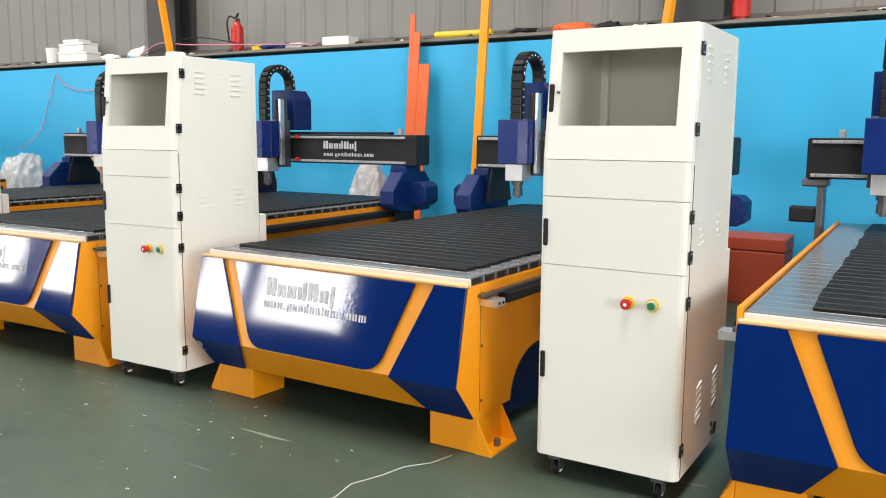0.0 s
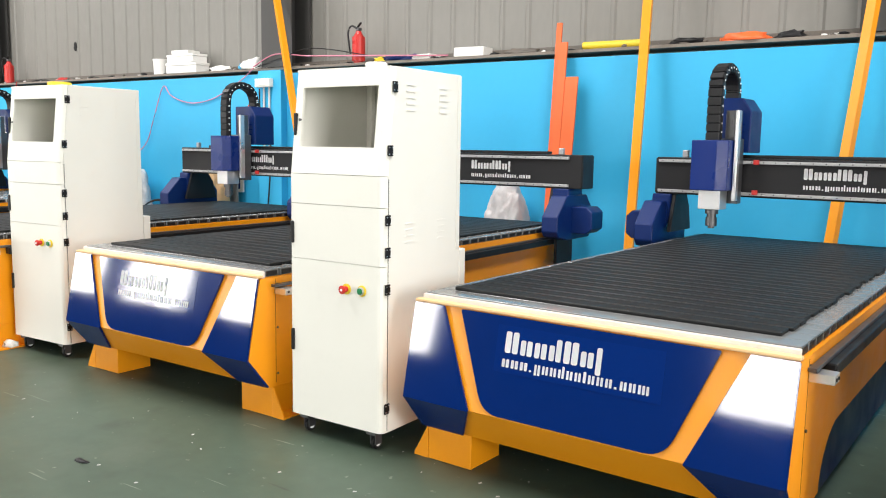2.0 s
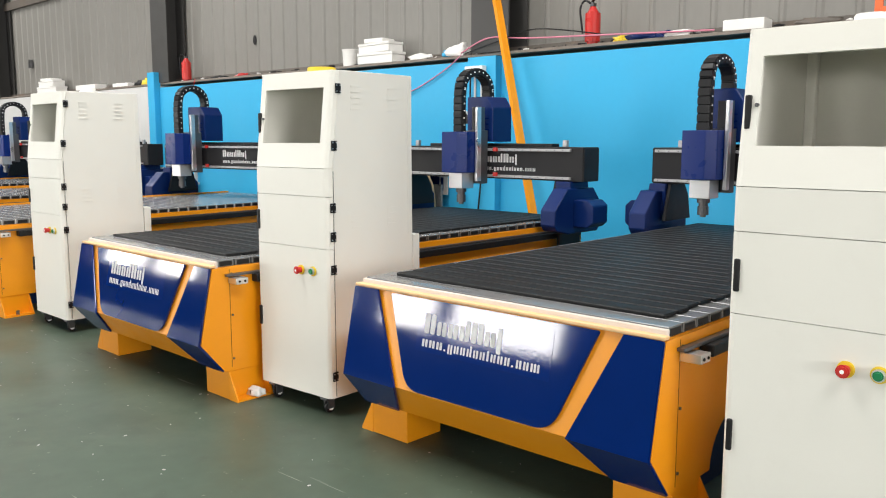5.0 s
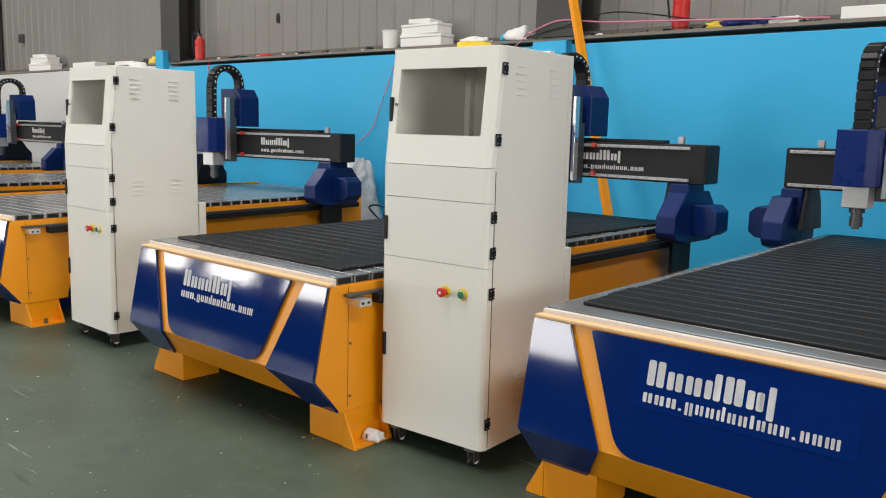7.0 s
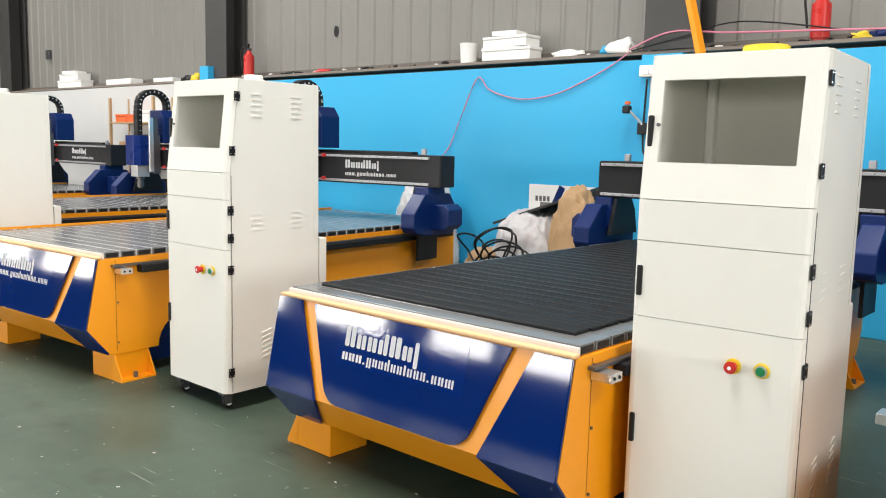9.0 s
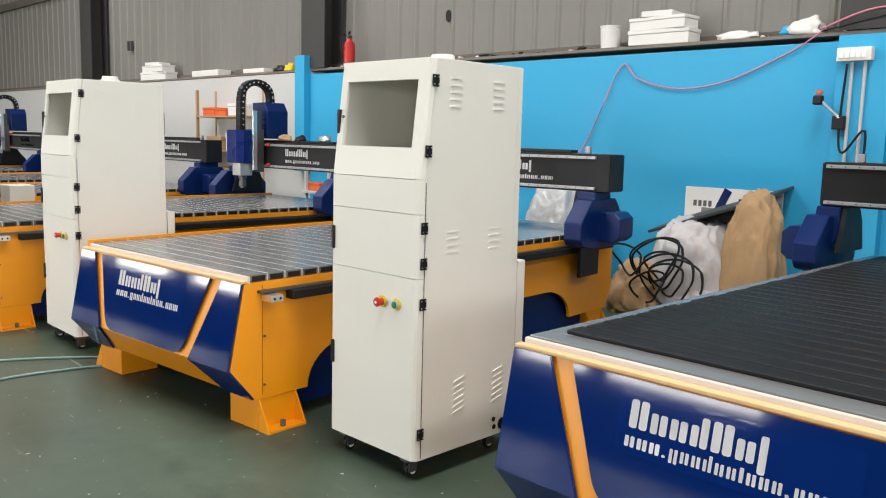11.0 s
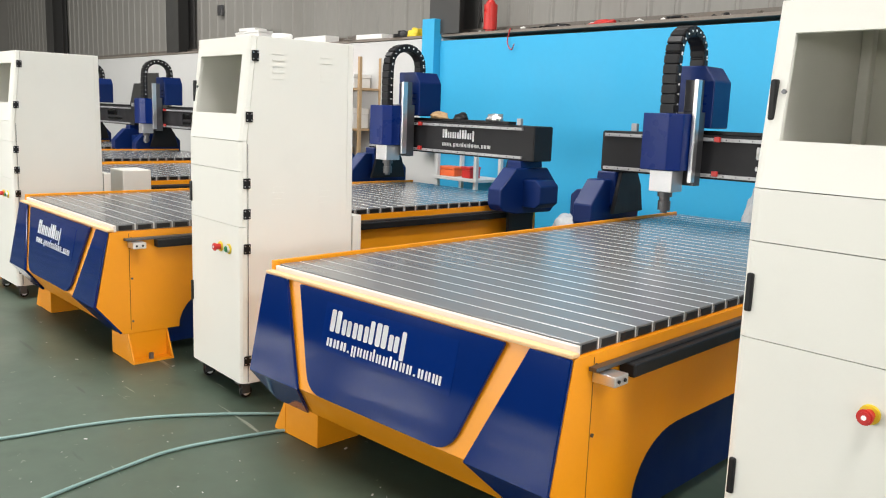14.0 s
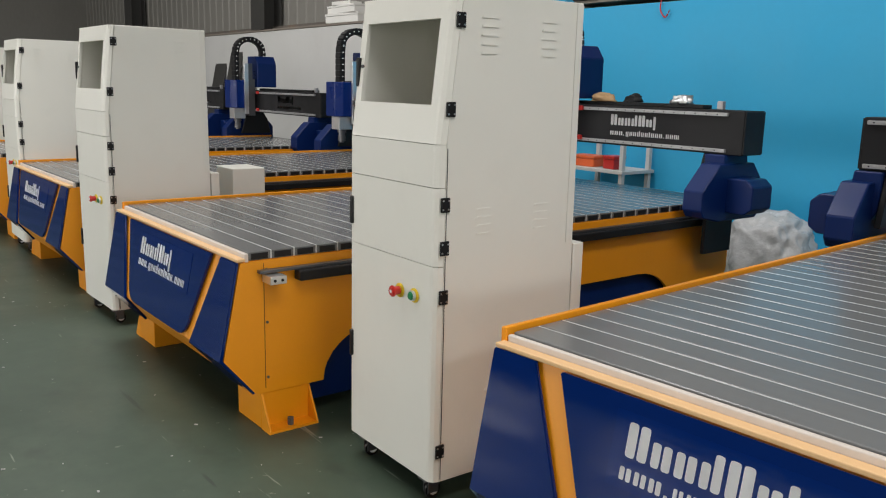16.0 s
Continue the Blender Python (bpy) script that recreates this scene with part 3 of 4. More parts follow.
    for z in (1.06, 1.255):
        part("slide_block", moved(box(0.172, 0.205, -0.045, -0.021, z, z + 0.03, 0.003), h), RED, thing, "small red grease cap")
    sp = part("spindle", moved(box(-0.1, 0.04, -0.26, -0.12, 0.965, 1.087, 0.004), h), ALU, thing, "silver square spindle body")
    c = bmesh.new()
    for r, z0, z1 in ((0.042, 0.935, 0.965), (0.03, 0.91, 0.935), (0.036, 0.855, 0.91), (0.02, 0.84, 0.855)):
        join(c, cyl(r, z1 - z0, Matrix.Translation((-0.03, -0.19, (z0 + z1) / 2)), 16))
    part("collet", moved(c, h), STEEL, sp, "dark steel collet nut")
    # drag chain standing up over the head
    pts = [(-0.2, 1.405), (-0.2, 1.46), (-0.2, 1.515), (-0.2, 1.57), (-0.2, 1.625), (-0.198, 1.68), (-0.192, 1.735)]
    pts += [(-0.025 + 0.165 * math.cos(a), 1.745 + 0.135 * math.sin(a)) for a in [math.pi * (1 - i / 10) for i in range(11)]]
    pts += [(0.142, 1.73), (0.142, 1.688)]
    ch = part("drag_chain", moved(chain_loop(pts, 0.085), h @ Matrix.Translation((-0.04, 0, 0))), BLACK, thing, "black plastic drag chain arched over the head")
    pin = cyl(0.006, 0.004, pose(0, 0, 0, 0, 90, 0), 6)
    pm = bpy.data.meshes.new("link_pin")
    pin.to_mesh(pm)
    pin.free()
    pm.materials.append(WHITE)
    for p in pts:
        o = new("link_pin", pm)
        o.parent, o.matrix_basis = ch, h @ Matrix.Translation((0.0085, p[0], p[1]))


MACHINES = [
    # x, y, turn, mats, bare left strip, beam y, head x, bare left leg, skew of the beam
    (0.224, 2.830, 0.5, True, True, 2.90, -0.45, True, 0),
    (-2.309, 2.899, -2.0, True, False, 2.89, -0.425, False, 0),
    (-4.727, 2.893, 0.1, True, False, 2.95, -0.41, False, 0),
    (-7.123, 2.705, -0.6, True, False, 2.89, 0.03, False, 0),
    (-10.133, 2.572, 3.7, False, False, 2.66, -0.355, False, 3.6),
    (-12.974, 2.365, 0.3, False, False, 2.92, -0.38, False, 0),
    (-15.60, 2.37, 1.0, False, False, 3.0, -0.5, False, 0),
    (-17.95, 2.36, 0.0, False, False, 3.0, -0.6, False, 0),
    (-20.35, 2.31, 0.0, False, False, 3.0, -0.5, False, 0),
]
for i, (x, y, turn, mats, bare_bed, gy, head, bare, skew) in enumerate(MACHINES):
    words = "blue and yellow router machine with " + ("black rubber mats on its bed" if mats else "a bare grey slotted bed")
    thing = empty("router_machine", words, "cnc machine", "row of router machines")
    machine_base(thing, mats, bare_bed, bare_bed or not mats, i)
    machine_gantry(thing, gy, head, bare, skew)
    thing.matrix_basis = pose(x, y, 0, 0, 0, turn)


# ---- control cabinets ----
CW, CD, CT, CB = 0.547, 0.592, 1.672, 0.092


def cab_front(z):
    """How far the front lies back at a height."""
    return max(0.0, z - 1.21) * 0.115


def cab_plate(x0, x1, z0, z1, hole=None, lift=0.0, thick=0.016):
    """A door plate that follows the front, with rounded upright edges, x from the left."""
    bm = bmesh.new()
    zs = sorted({z0, z1, *[z for z in (1.1, 1.21) if z0 < z < z1], *([hole[2], hole[3]] if hole else [])})
    r = 0.028
    xs = [(x0, 0.03), (x0 + 0.006, 0.013), (x0 + 0.017, 0.003), (x0 + r, 0.0)] + ([(hole[0], 0.0), (hole[1], 0.0)] if hole else []) + [(x1 - r, 0.0), (x1 - 0.017, 0.003), (x1 - 0.006, 0.013), (x1, 0.03)]
    grid = [[bm.verts.new((x, cab_front(z) + d - lift, z)) for x, d in xs] for z in zs]
    for i in range(len(zs) - 1):
        for j in range(len(xs) - 1):
            if hole and zs[i] >= hole[2] and zs[i + 1] <= hole[3] and xs[j][0] >= hole[0] and xs[j + 1][0] <= hole[1]:
                continue
            bm.faces.new((grid[i][j], grid[i][j + 1], grid[i + 1][j + 1], grid[i + 1][j]))
    for f in bm.faces:
        f.smooth = False
    bmesh.ops.recalc_face_normals(bm, faces=bm.faces[:])
    f = max(bm.faces, key=lambda q: q.calc_area())
    if f.normal.y > 0:
        bmesh.ops.reverse_faces(bm, faces=bm.faces[:])
    bmesh.ops.solidify(bm, geom=bm.faces[:], thickness=thick)
    return bm


TAPER = 0.012  # the back runs out a little towards the floor


def cabinet():
    thing = empty("control_cabinet", "tall cream steel control cabinet on casters beside a machine", "control cabinet", "row of control cabinets")
    w = CW
    prof = [(0.034, CB), (0.034, 1.21), (0.034 + cab_front(CT), CT), (CD, CT), (CD + TAPER, CB)]
    for x in (0.002, w - 0.012):
        part("side_panel", prism(prof, 0.01, "x", x, 0.0015, 1), CREAM, thing)
    part("top_panel", prism([(0.012, cab_front(CT) + 0.002), (w - 0.012, cab_front(CT) + 0.002), (w - 0.012, CD), (0.012, CD)], 0.012, "z", CT - 0.012), CREAM, thing)
    part("back_panel", prism([(CD - 0.011, CT - 0.012), (CD - 0.001, CT - 0.012), (CD + TAPER - 0.002, CB), (CD + TAPER - 0.012, CB)], w - 0.0245, "x", 0.0122), CREAM, thing)
    part("bottom_panel", box(0.012, w - 0.012, 0.035, CD + TAPER - 0.014, CB, CB + 0.012), CREAM, thing)
    part("rear_cover", box(0.004, w - 0.004, CD + TAPER + 0.003, CD + 0.066, CB + 0.02, 0.85, 0.004), CREAM, thing, "cream cover plate standing out behind the cabinet")
    part("inner_shelf", box(0.013, w - 0.013, 0.06, CD - 0.013, 1.225, 1.237), INSIDE, thing)
    for x0 in (0.0125, w - 0.0445):
        part("inner_post", box(x0, x0 + 0.032, CD - 0.05, CD - 0.0145, 1.238, CT - 0.013, 0.004), CREAM, thing)
    for k in range(4):
        part("louvre", box(w - 0.0135, w - 0.0122, 0.3, 0.37, 1.46 + k * 0.033, 1.468 + k * 0.033), STEEL, thing)
    part("inner_back", box(0.0125, w - 0.0125, CD - 0.014, CD - 0.0125, 1.237, CT - 0.013), INSIDE, thing)
    part("corner_seam", box(w - 0.001, w + 0.001, CD - 0.03, CD - 0.002, 0.86, CT - 0.005), CREAM, thing)
    part("seam", box(w - 0.0015, w + 0.0006, 0.0362, 0.0382, CB + 0.01, 1.2), STEEL, thing, "thin dark joint beside the doors")
    hole = (0.057, w - 0.062, 1.331, 1.592)
    ud = part("window_door", cab_plate(0, w, 1.2125, CT - 0.002, hole, thick=0.014), CREAM, thing, "cream door with an empty screen opening")
    part("drawer_front", cab_plate(0, w, 1.0785, 1.2102), CREAM, thing)
    md = part("middle_door", cab_plate(0, w, 0.8282, 1.0762), CREAM, thing)
    ld = part("lower_door", cab_plate(0, w, CB + 0.002, 0.8262), CREAM, thing)
    sc = cyl(0.003, 0.003, None, 6)
    screw = bpy.data.meshes.new("screw")
    sc.to_mesh(screw)
    sc.free()
    screw.materials.append(SILVER)
    for z, d in ((1.586, ud), (1.319, ud), (1.025, md), (0.887, md), (0.728, ld), (0.203, ld)):
        y = cab_front(z) + 0.03
        hg = part("hinge", box(w - 0.001, w + 0.006, y - 0.016, y + 0.018, z - 0.023, z + 0.023, 0.002, seg=1), BLACK, d, "small black square hinge")
        for dy in (-0.01, 0.011):
            for dz in (-0.014, 0.014):
                o = new("screw", screw)
                o.parent, o.matrix_basis = hg, pose(w + 0.0066, y + dy, z + dz, 0, 90, 0)
    for z, d in ((1.43, ud), (0.945, md), (0.447, ld)):
        y = cab_front(z)
        hn = part("handle", box(0.018, 0.036, y - 0.009, y + 0.012, z - 0.05, z + 0.05, 0.005), BLACK, d, "slim black lock handle")
    part("lock", cyl(0.006, 0.008, pose(0.052, cab_front(1.45) - 0.002, 1.45, 90, 0, 0), 10), STEEL, ud)
    for x, m, r in ((w - 0.198, RED, 0.019), (w - 0.112, GREEN, 0.014)):
        b = part("button_ring", cyl(0.024, 0.008, pose(x, -0.003, 0.715, 90, 0, 0), 24, bevel=0.002), YBUT, ld, "yellow button ring")
        if m is RED:
            c = cyl(0.014, 0.022, pose(x, -0.016, 0.715, 90, 0, 0), 20)
            join(c, cyl(r, 0.014, pose(x, -0.032, 0.715, 90, 0, 0), 24, bevel=0.005))
            part("stop_button", c, RED, b, "red mushroom stop button")
            part("button_mark", cyl(0.006, 0.001, pose(x, -0.0395, 0.715, 90, 0, 0), 12), WHITE, b)
        else:
            part("start_collar", cyl(0.018, 0.012, pose(x, -0.011, 0.715, 90, 0, 0), 24, bevel=0.003), SILVER, b)
            part("start_button", cyl(r, 0.016, pose(x, -0.015, 0.715, 90, 0, 0), 24, bevel=0.004), GREEN, b, "green start button")
    # louvres on the side, cable holes near the floor
    fin = [(-0.034, 0), (0.034, 0), (0.029, 0.006), (-0.029, 0.006)]
    for y in (0.19, 0.44):
        for z0, count, deep in ((1.598, 5, 0.003), (1.0, 4, 0.0018)):
            for k in range(count):
                part("louvre", moved(prism(fin, deep, "z", 0), Matrix.Translation((w - 0.002, y, z0 - k * 0.027)) @ pose(0, 0, 0, 90, 0, 90)), CREAM, thing)
    for y in (0.25, 0.49):
        for k in range(6):
            part("louvre", moved(prism(fin, 0.004, "z", 0), Matrix.Translation((w - 0.002, y, 0.385 - k * 0.026)) @ pose(0, 0, 0, 90, 0, 90) @ pose(0, 0, 0, 0, 0, 14)), CREAM, thing)
    for y, z, rr in ((0.53, 0.135, 0.026), (0.475, 0.165, 0.011), (0.48, 0.13, 0.011)):
        part("cable_hole", cyl(rr, 0.002, pose(w - 0.001, y, z, 0, 90, 0), 18), BLACK, thing, "round dark cable hole")
    # casters
    for x in (0.075, w - 0.075):
        for y in (0.045, CD - 0.08):
            c = box(x - 0.024, x + 0.024, y - 0.03, y + 0.03, 0.074, CB - 0.001)
            box(x - 0.016, x - 0.012, y - 0.012, y + 0.03, 0.025, 0.074, bm=c)
            box(x + 0.012, x + 0.016, y - 0.012, y + 0.03, 0.025, 0.074, bm=c)
            cs = part("caster", c, STEEL, thing, "small swivel caster")
            part("wheel", cyl(0.03, 0.02, pose(x, y + 0.014, 0.0305, 0, 90, 0), 20, bevel=0.004), BLACK, cs)
            part("wheel_hub", cyl(0.018, 0.023, pose(x, y + 0.014, 0.0305, 0, 90, 0), 16), WHITE, cs)
    return thing


CABINETS = [(-0.717, 2.893, -0.5), (-3.228, 2.909, 0.9), (-5.761, 2.967, 3.3), (-8.470, 2.831, -0.0), (-11.302, 2.630, -1.4), (-13.994, 2.389, 1.5), (-16.400, 2.400, 0.0), (-18.800, 2.350, 0.0)]
first = cabinet()
for i, (x, y, turn) in enumerate(CABINETS):
    m = pose(x, y, 0, 0, 0, turn) @ Matrix.Translation((-CW, 0, 0))
    if i == 0:
        first.matrix_basis = m
    else:
        copy_thing(first, m)


# ---- things on and along the wall ----
SHELF_Z = TOP + 0.0755


def lump(w, d, h, seed, sub=3, rough=0.25, flat=0.0):
    """A soft sagging bag shape standing on z = 0."""
    bm = bmesh.new()
    bmesh.ops.create_icosphere(bm, subdivisions=sub, radius=1)
    for v in bm.verts:
        n = noise.fractal(v.co * 1.7 + Vector((seed * 3.1, seed, 0)), 0.8, 2.1, 4)
        fold = abs(noise.noise(v.co * Vector((4.2, 4.2, 2.0)) + Vector((seed, 0, seed))))
        r = 1 + rough * n - 0.16 * fold + 0.05
        v.co = Vector([math.copysign(abs(c) ** 0.72, c) for c in v.co])
        z = v.co.z * r
        z = max(z, -0.55) + 0.55
        sag = 1 + 0.18 * (1 - min(1, z))
        v.co = Vector((v.co.x * r * w / 2 * sag, v.co.y * r * d / 2 * sag, z / 1.55 * h))
    lo = min(v.co.z for v in bm.verts)
    for v in bm.verts:
        v.co.z -= lo
    for f in bm.faces:
        f.smooth = True
    return bm


def extinguisher(x, y, z):
    t = empty("fire_extinguisher", "red fire extinguisher with a black hose on the wall top", "fire extinguisher", "fire extinguishers on the wall")
    b = cyl(0.072, 0.30, Matrix.Translation((0, 0, 0.152)), 24, bevel=0.02)
    join(b, cyl(0.05, 0.05, Matrix.Translation((0, 0, 0.32)), 20, r2=0.025))
    part("cylinder", b, RED, t)
    part("valve", box(-0.02, 0.02, -0.03, 0.03, 0.345, 0.38, 0.005), STEEL, t)
    part("lever", moved(box(-0.012, 0.012, -0.09, 0.02, 0.0, 0.012, 0.003), Matrix.Translation((0.0, -0.01, 0.385)) @ pose(0, 0, 0, -20, 0, 60)), BLACK, t)
    tube("hose", [(0, -0.02, 0.365), (-0.07, -0.04, 0.40), (-0.11, -0.05, 0.33), (-0.095, -0.05, 0.2), (-0.085, -0.04, 0.1)], 0.01, BLACK, t)
    t.matrix_basis = pose(x, y, z)
    return t


for ex in (-1.50, -7.13, -14.49):
    extinguisher(ex, WALL_Y + 0.08, SHELF_Z)


def carton(name, label, x, y, z, w, d, h, material, turn=0.0, lid=True, group=""):
    t = empty(name, label, "box", group)
    part("base", box(-w / 2, w / 2, -d / 2, d / 2, 0, h * (0.72 if lid else 1), 0.006), material, t)
    if lid:
        part("lid", box(-w / 2 - 0.006, w / 2 + 0.006, -d / 2 - 0.006, d / 2 + 0.006, h * 0.72 + 0.001, h, 0.006), material, t)
    t.matrix_basis = pose(x, y, z, 0, 0, turn)
    return t


# stacks of white foam boxes on the wall top
for sx, wide in ((-10.12, 1.04), (-19.7, 1.5)):
    zz = SHELF_Z
    for k, (w, h, dx, turn) in enumerate(((0.56, 0.13, 0.0, 2), (0.54, 0.11, -0.01, -3), (0.28, 0.05, -0.03, 6))):
        carton("foam_box", "white foam packing box stacked on the wall top", sx + dx, WALL_Y + 0.13, zz, w * wide, 0.22, h, FOAM, turn, k < 2, "white foam boxes on the wall")
        zz += h + 0.0005
carton("foam_box", "small white foam box lying on the wall top", -5.66, WALL_Y + 0.13, SHELF_Z, 0.34, 0.2, 0.09, FOAM, 4, False, "white foam boxes on the wall")
carton("foam_box", "low white foam box lying on the wall top", -6.24, WALL_Y + 0.13, SHELF_Z, 0.24, 0.2, 0.05, FOAM, -4, False, "white foam boxes on the wall")
carton("foam_box", "flat white foam box lying on the wall top", -17.96, WALL_Y + 0.13, SHELF_Z, 0.8, 0.22, 0.09, FOAM, 0, False, "white foam boxes on the wall")
carton("foam_box", "low white foam box lying on the wall top", -16.6, WALL_Y + 0.13, SHELF_Z, 0.5, 0.22, 0.06, FOAM, 3, False, "white foam boxes on the wall")
t = empty("paint_tin", "pale plastic bucket standing on the wall top", "bucket")
part("pail", cyl(0.085, 0.19, Matrix.Translation((0, 0, 0.095)), 24, r2=0.095), FOAM, t)
part("rim", cyl(0.1, 0.015, Matrix.Translation((0, 0, 0.198)), 24), FOAM, t)
t.matrix_basis = pose(-10.67, WALL_Y + 0.12, SHELF_Z)
SMALL = [(-9.55, 0.3, 0.06, FOAM, "white"), (-9.1, 0.16, 0.07, WALLBLUE, "pale blue"), (-8.98, 0.22, 0.13, FOAM, "white"), (-6.75, 0.3, 0.055, BLUE_MATT, "dark blue"), (-6.5, 0.2, 0.06, BLUE_MATT, "dark blue"), (-6.95, 0.14, 0.05, YBUT, "yellow"), (-3.12, 0.36, 0.07, ORANGE, "orange"), (-2.75, 0.2, 0.06, BLACK, "black"), (-3.6, 0.26, 0.05, BLACK, "black"), (-5.2, 0.3, 0.05, GIRT, "brown"), (-12.3, 0.2, 0.03, BLACK, "black"), (-13.1, 0.26, 0.035, RED, "red"), (-13.7, 0.3, 0.03, BLACK, "black"), (-16.1, 0.3, 0.07, BLACK, "black"), (-15.9, 0.16, 0.1, YBUT, "yellow"), (-17.1, 0.4, 0.06, GIRT, "brown")]
for k, (x, w, h, m, word) in enumerate(SMALL):
    tagged(make("rag", moved(lump(w, 0.16, h, k + 3, 3, 0.5), Matrix.Translation((x + 0.12, WALL_Y + 0.12, SHELF_Z))), m), "small crumpled " + word + " rag lying on the wall top", "rag", "clutter on the wall top")
t = tagged(make("fabric_roll", moved(cyl(0.035, 0.62, None, 16, bevel=0.008), pose(-4.12, WALL_Y + 0.1, SHELF_Z + 0.036, 0, 90, 4)), YBUT), "roll of yellow sheet lying on the wall top", "roll")


# grit, chips and scraps along the rough wall top
rnd = random.Random(31)
for colour, m, count in (("dark", BLACK, 130), ("rusty brown", GIRT, 120), ("pale", FOAM, 45)):
    bm = bmesh.new()
    for k in range(count):
        w, d, h = rnd.uniform(0.02, 0.13), rnd.uniform(0.02, 0.06), rnd.uniform(0.01, 0.04)
        bit = bmesh.new()
        bmesh.ops.create_icosphere(bit, subdivisions=1, radius=0.5)
        for v in bit.verts:
            v.co *= rnd.uniform(0.75, 1.15)
        moved(bit, pose(rnd.uniform(-15.0, 1.0), WALL_Y + rnd.uniform(0.05, 0.2), SHELF_Z + h * 0.4, 0, 0, rnd.uniform(-40, 40)) @ Matrix.Diagonal((w, d, h, 1)))
        join(bm, bit)
    tagged(make("wall_top_grit", bm, m), colour + " grit and scraps lying along the wall top", "debris", kind="stuff")


# yellow painted aluminium profiles and orange boards leaning on the wall
def leaning(name, label, category, p0, p1, w, d, material, groove=True):
    a, b = Vector(p0), Vector(p1)
    ax = (b - a)
    L = ax.length
    m = Matrix.Translation(a) @ ax.to_track_quat("Z", "Y").to_matrix().to_4x4()
    t = empty(name, label, category, "")
    if groove:
        pts = [(-w / 2, -d / 2), (-w / 6, -d / 2), (-w / 6, -d / 5), (w / 6, -d / 5), (w / 6, -d / 2), (w / 2, -d / 2), (w / 2, d / 2), (-w / 2, d / 2)]
        part("profile", moved(prism(pts, L, "z", 0), m), material, t)
    else:
        part("board", moved(box(-w / 2, w / 2, -d / 2, d / 2, 0, L, 0.003), m), material, t)
    return t


leaning("yellow_profile", "tall yellow grooved profile leaning on the blue wall", "profile", (-3.70, 6.75, 0.03), (-3.757, 7.19, 3.3), 0.075, 0.05, YELLOW)
leaning("yellow_profile", "tall yellow grooved profile leaning on the blue wall", "profile", (-7.32, 6.85, 0.03), (-8.41, 7.19, 3.6), 0.07, 0.05, YELLOW)
leaning("yellow_profile", "tall yellow grooved profile leaning on the blue wall", "profile", (-2.205, 6.8, 0.03), (-1.97, 7.18, 3.1), 0.08, 0.05, YELLOW)
leaning("orange_board", "long narrow orange painted board leaning on the wall", "board", (-4.60, 6.96, 0.02), (-4.61, 7.18, 2.48), 0.055, 0.02, ORANGE, False)
leaning("orange_board", "orange painted board leaning on the wall", "board", (-4.55, 6.93, 0.02), (-4.55, 7.15, 2.30), 0.085, 0.02, ORANGE, False)
leaning("orange_board", "wide orange painted board leaning on the wall", "board", (-4.44, 6.90, 0.02), (-4.44, 7.12, 1.985), 0.125, 0.02, ORANGE, False)

# hose and cables
tagged(tube("air_hose", [(-11.1, 7.02, 1.06), (-10.83, 7.18, 1.3), (-10.63, 7.19, 1.68), (-10.43, 7.195, 2.07), (-10.28, 7.195, 1.955), (-10.05, 7.195, 1.875), (-9.78, 7.195, 1.845), (-9.45, 7.195, 1.89), (-9.15, 7.195, 2.0), (-8.87, 7.195, 2.13), (-8.7, 7.195, 2.24)], 0.0065, PINK), "pink air hose sagging along the blue wall", "hose")
tagged(tube("cable", [(-8.72, 7.22, 2.26), (-8.3, 7.17, 2.38), (-7.8, 7.18, 2.34), (-7.1, 7.2, 2.31), (-5.9, 7.25, 2.26)], 0.008, PINK), "red cable hanging along the wall top", "cable")
tagged(tube("cable", [(-8.7, 7.23, 2.25), (-8.2, 7.16, 2.33), (-7.7, 7.18, 2.42), (-6.9, 7.22, 2.3)], 0.006, BLACK), "black cable hanging along the wall top", "cable")
tagged(tube("cable", [(-14.1, 7.21, 2.25), (-14.12, 7.195, 2.11), (-14.06, 7.195, 2.03), (-14.02, 7.195, 2.09)], 0.006, RED), "short red cable end hanging over the wall", "cable")
t = empty("junction_box", "grey junction box with conduits on the blue wall", "junction box")
part("case", box(-0.16, 0.16, -0.09, -0.001, 0, 0.13, 0.008), CREAM, t)
for k in range(5):
    part("breaker", box(-0.13 + k * 0.052, -0.09 + k * 0.052, -0.104, -0.0905, 0.03, 0.1, 0.003), WHITE, t)
for x in (-0.03, 0.09):
    part("conduit", cyl(0.016, 1.3, Matrix.Translation((x, -0.02, -0.652)), 12), WALLWHITE, t)
t.matrix_basis = pose(-8.40, WALL_Y - 0.101, 2.0) @ Matrix.Diagonal((0.75, 0.8, 0.75, 1))
tagged(tube("cable", [(-8.44, 7.05, 1.98), (-8.47, 7.08, 1.5), (-8.42, 7.05, 1.34), (-8.28, 7.05, 1.5), (-8.3, 7.08, 1.1), (-8.36, 7.09, 0.6)], 0.009, BLACK), "black cable looping down the blue wall", "cable")
t = empty("wall_bracket", "small black jointed bracket on the blue wall", "bracket")
part("block", box(-0.045, 0.045, -0.06, -0.001, -0.05, 0.05, 0.006), BLACK, t)
part("arm", moved(cyl(0.012, 0.2, None, 10), pose(-0.07, -0.05, 0.1, 0, -48, 0)), SILVER, t)
part("clamp", box(-0.19, -0.12, -0.08, -0.02, 0.13, 0.2, 0.012), BLACK, t)
part("knob", cyl(0.026, 0.03, pose(-0.15, -0.05, 0.222), 14, bevel=0.006), ORANGE, t)
t.matrix_basis = pose(-8.475, WALL_Y - 0.101, 1.56)

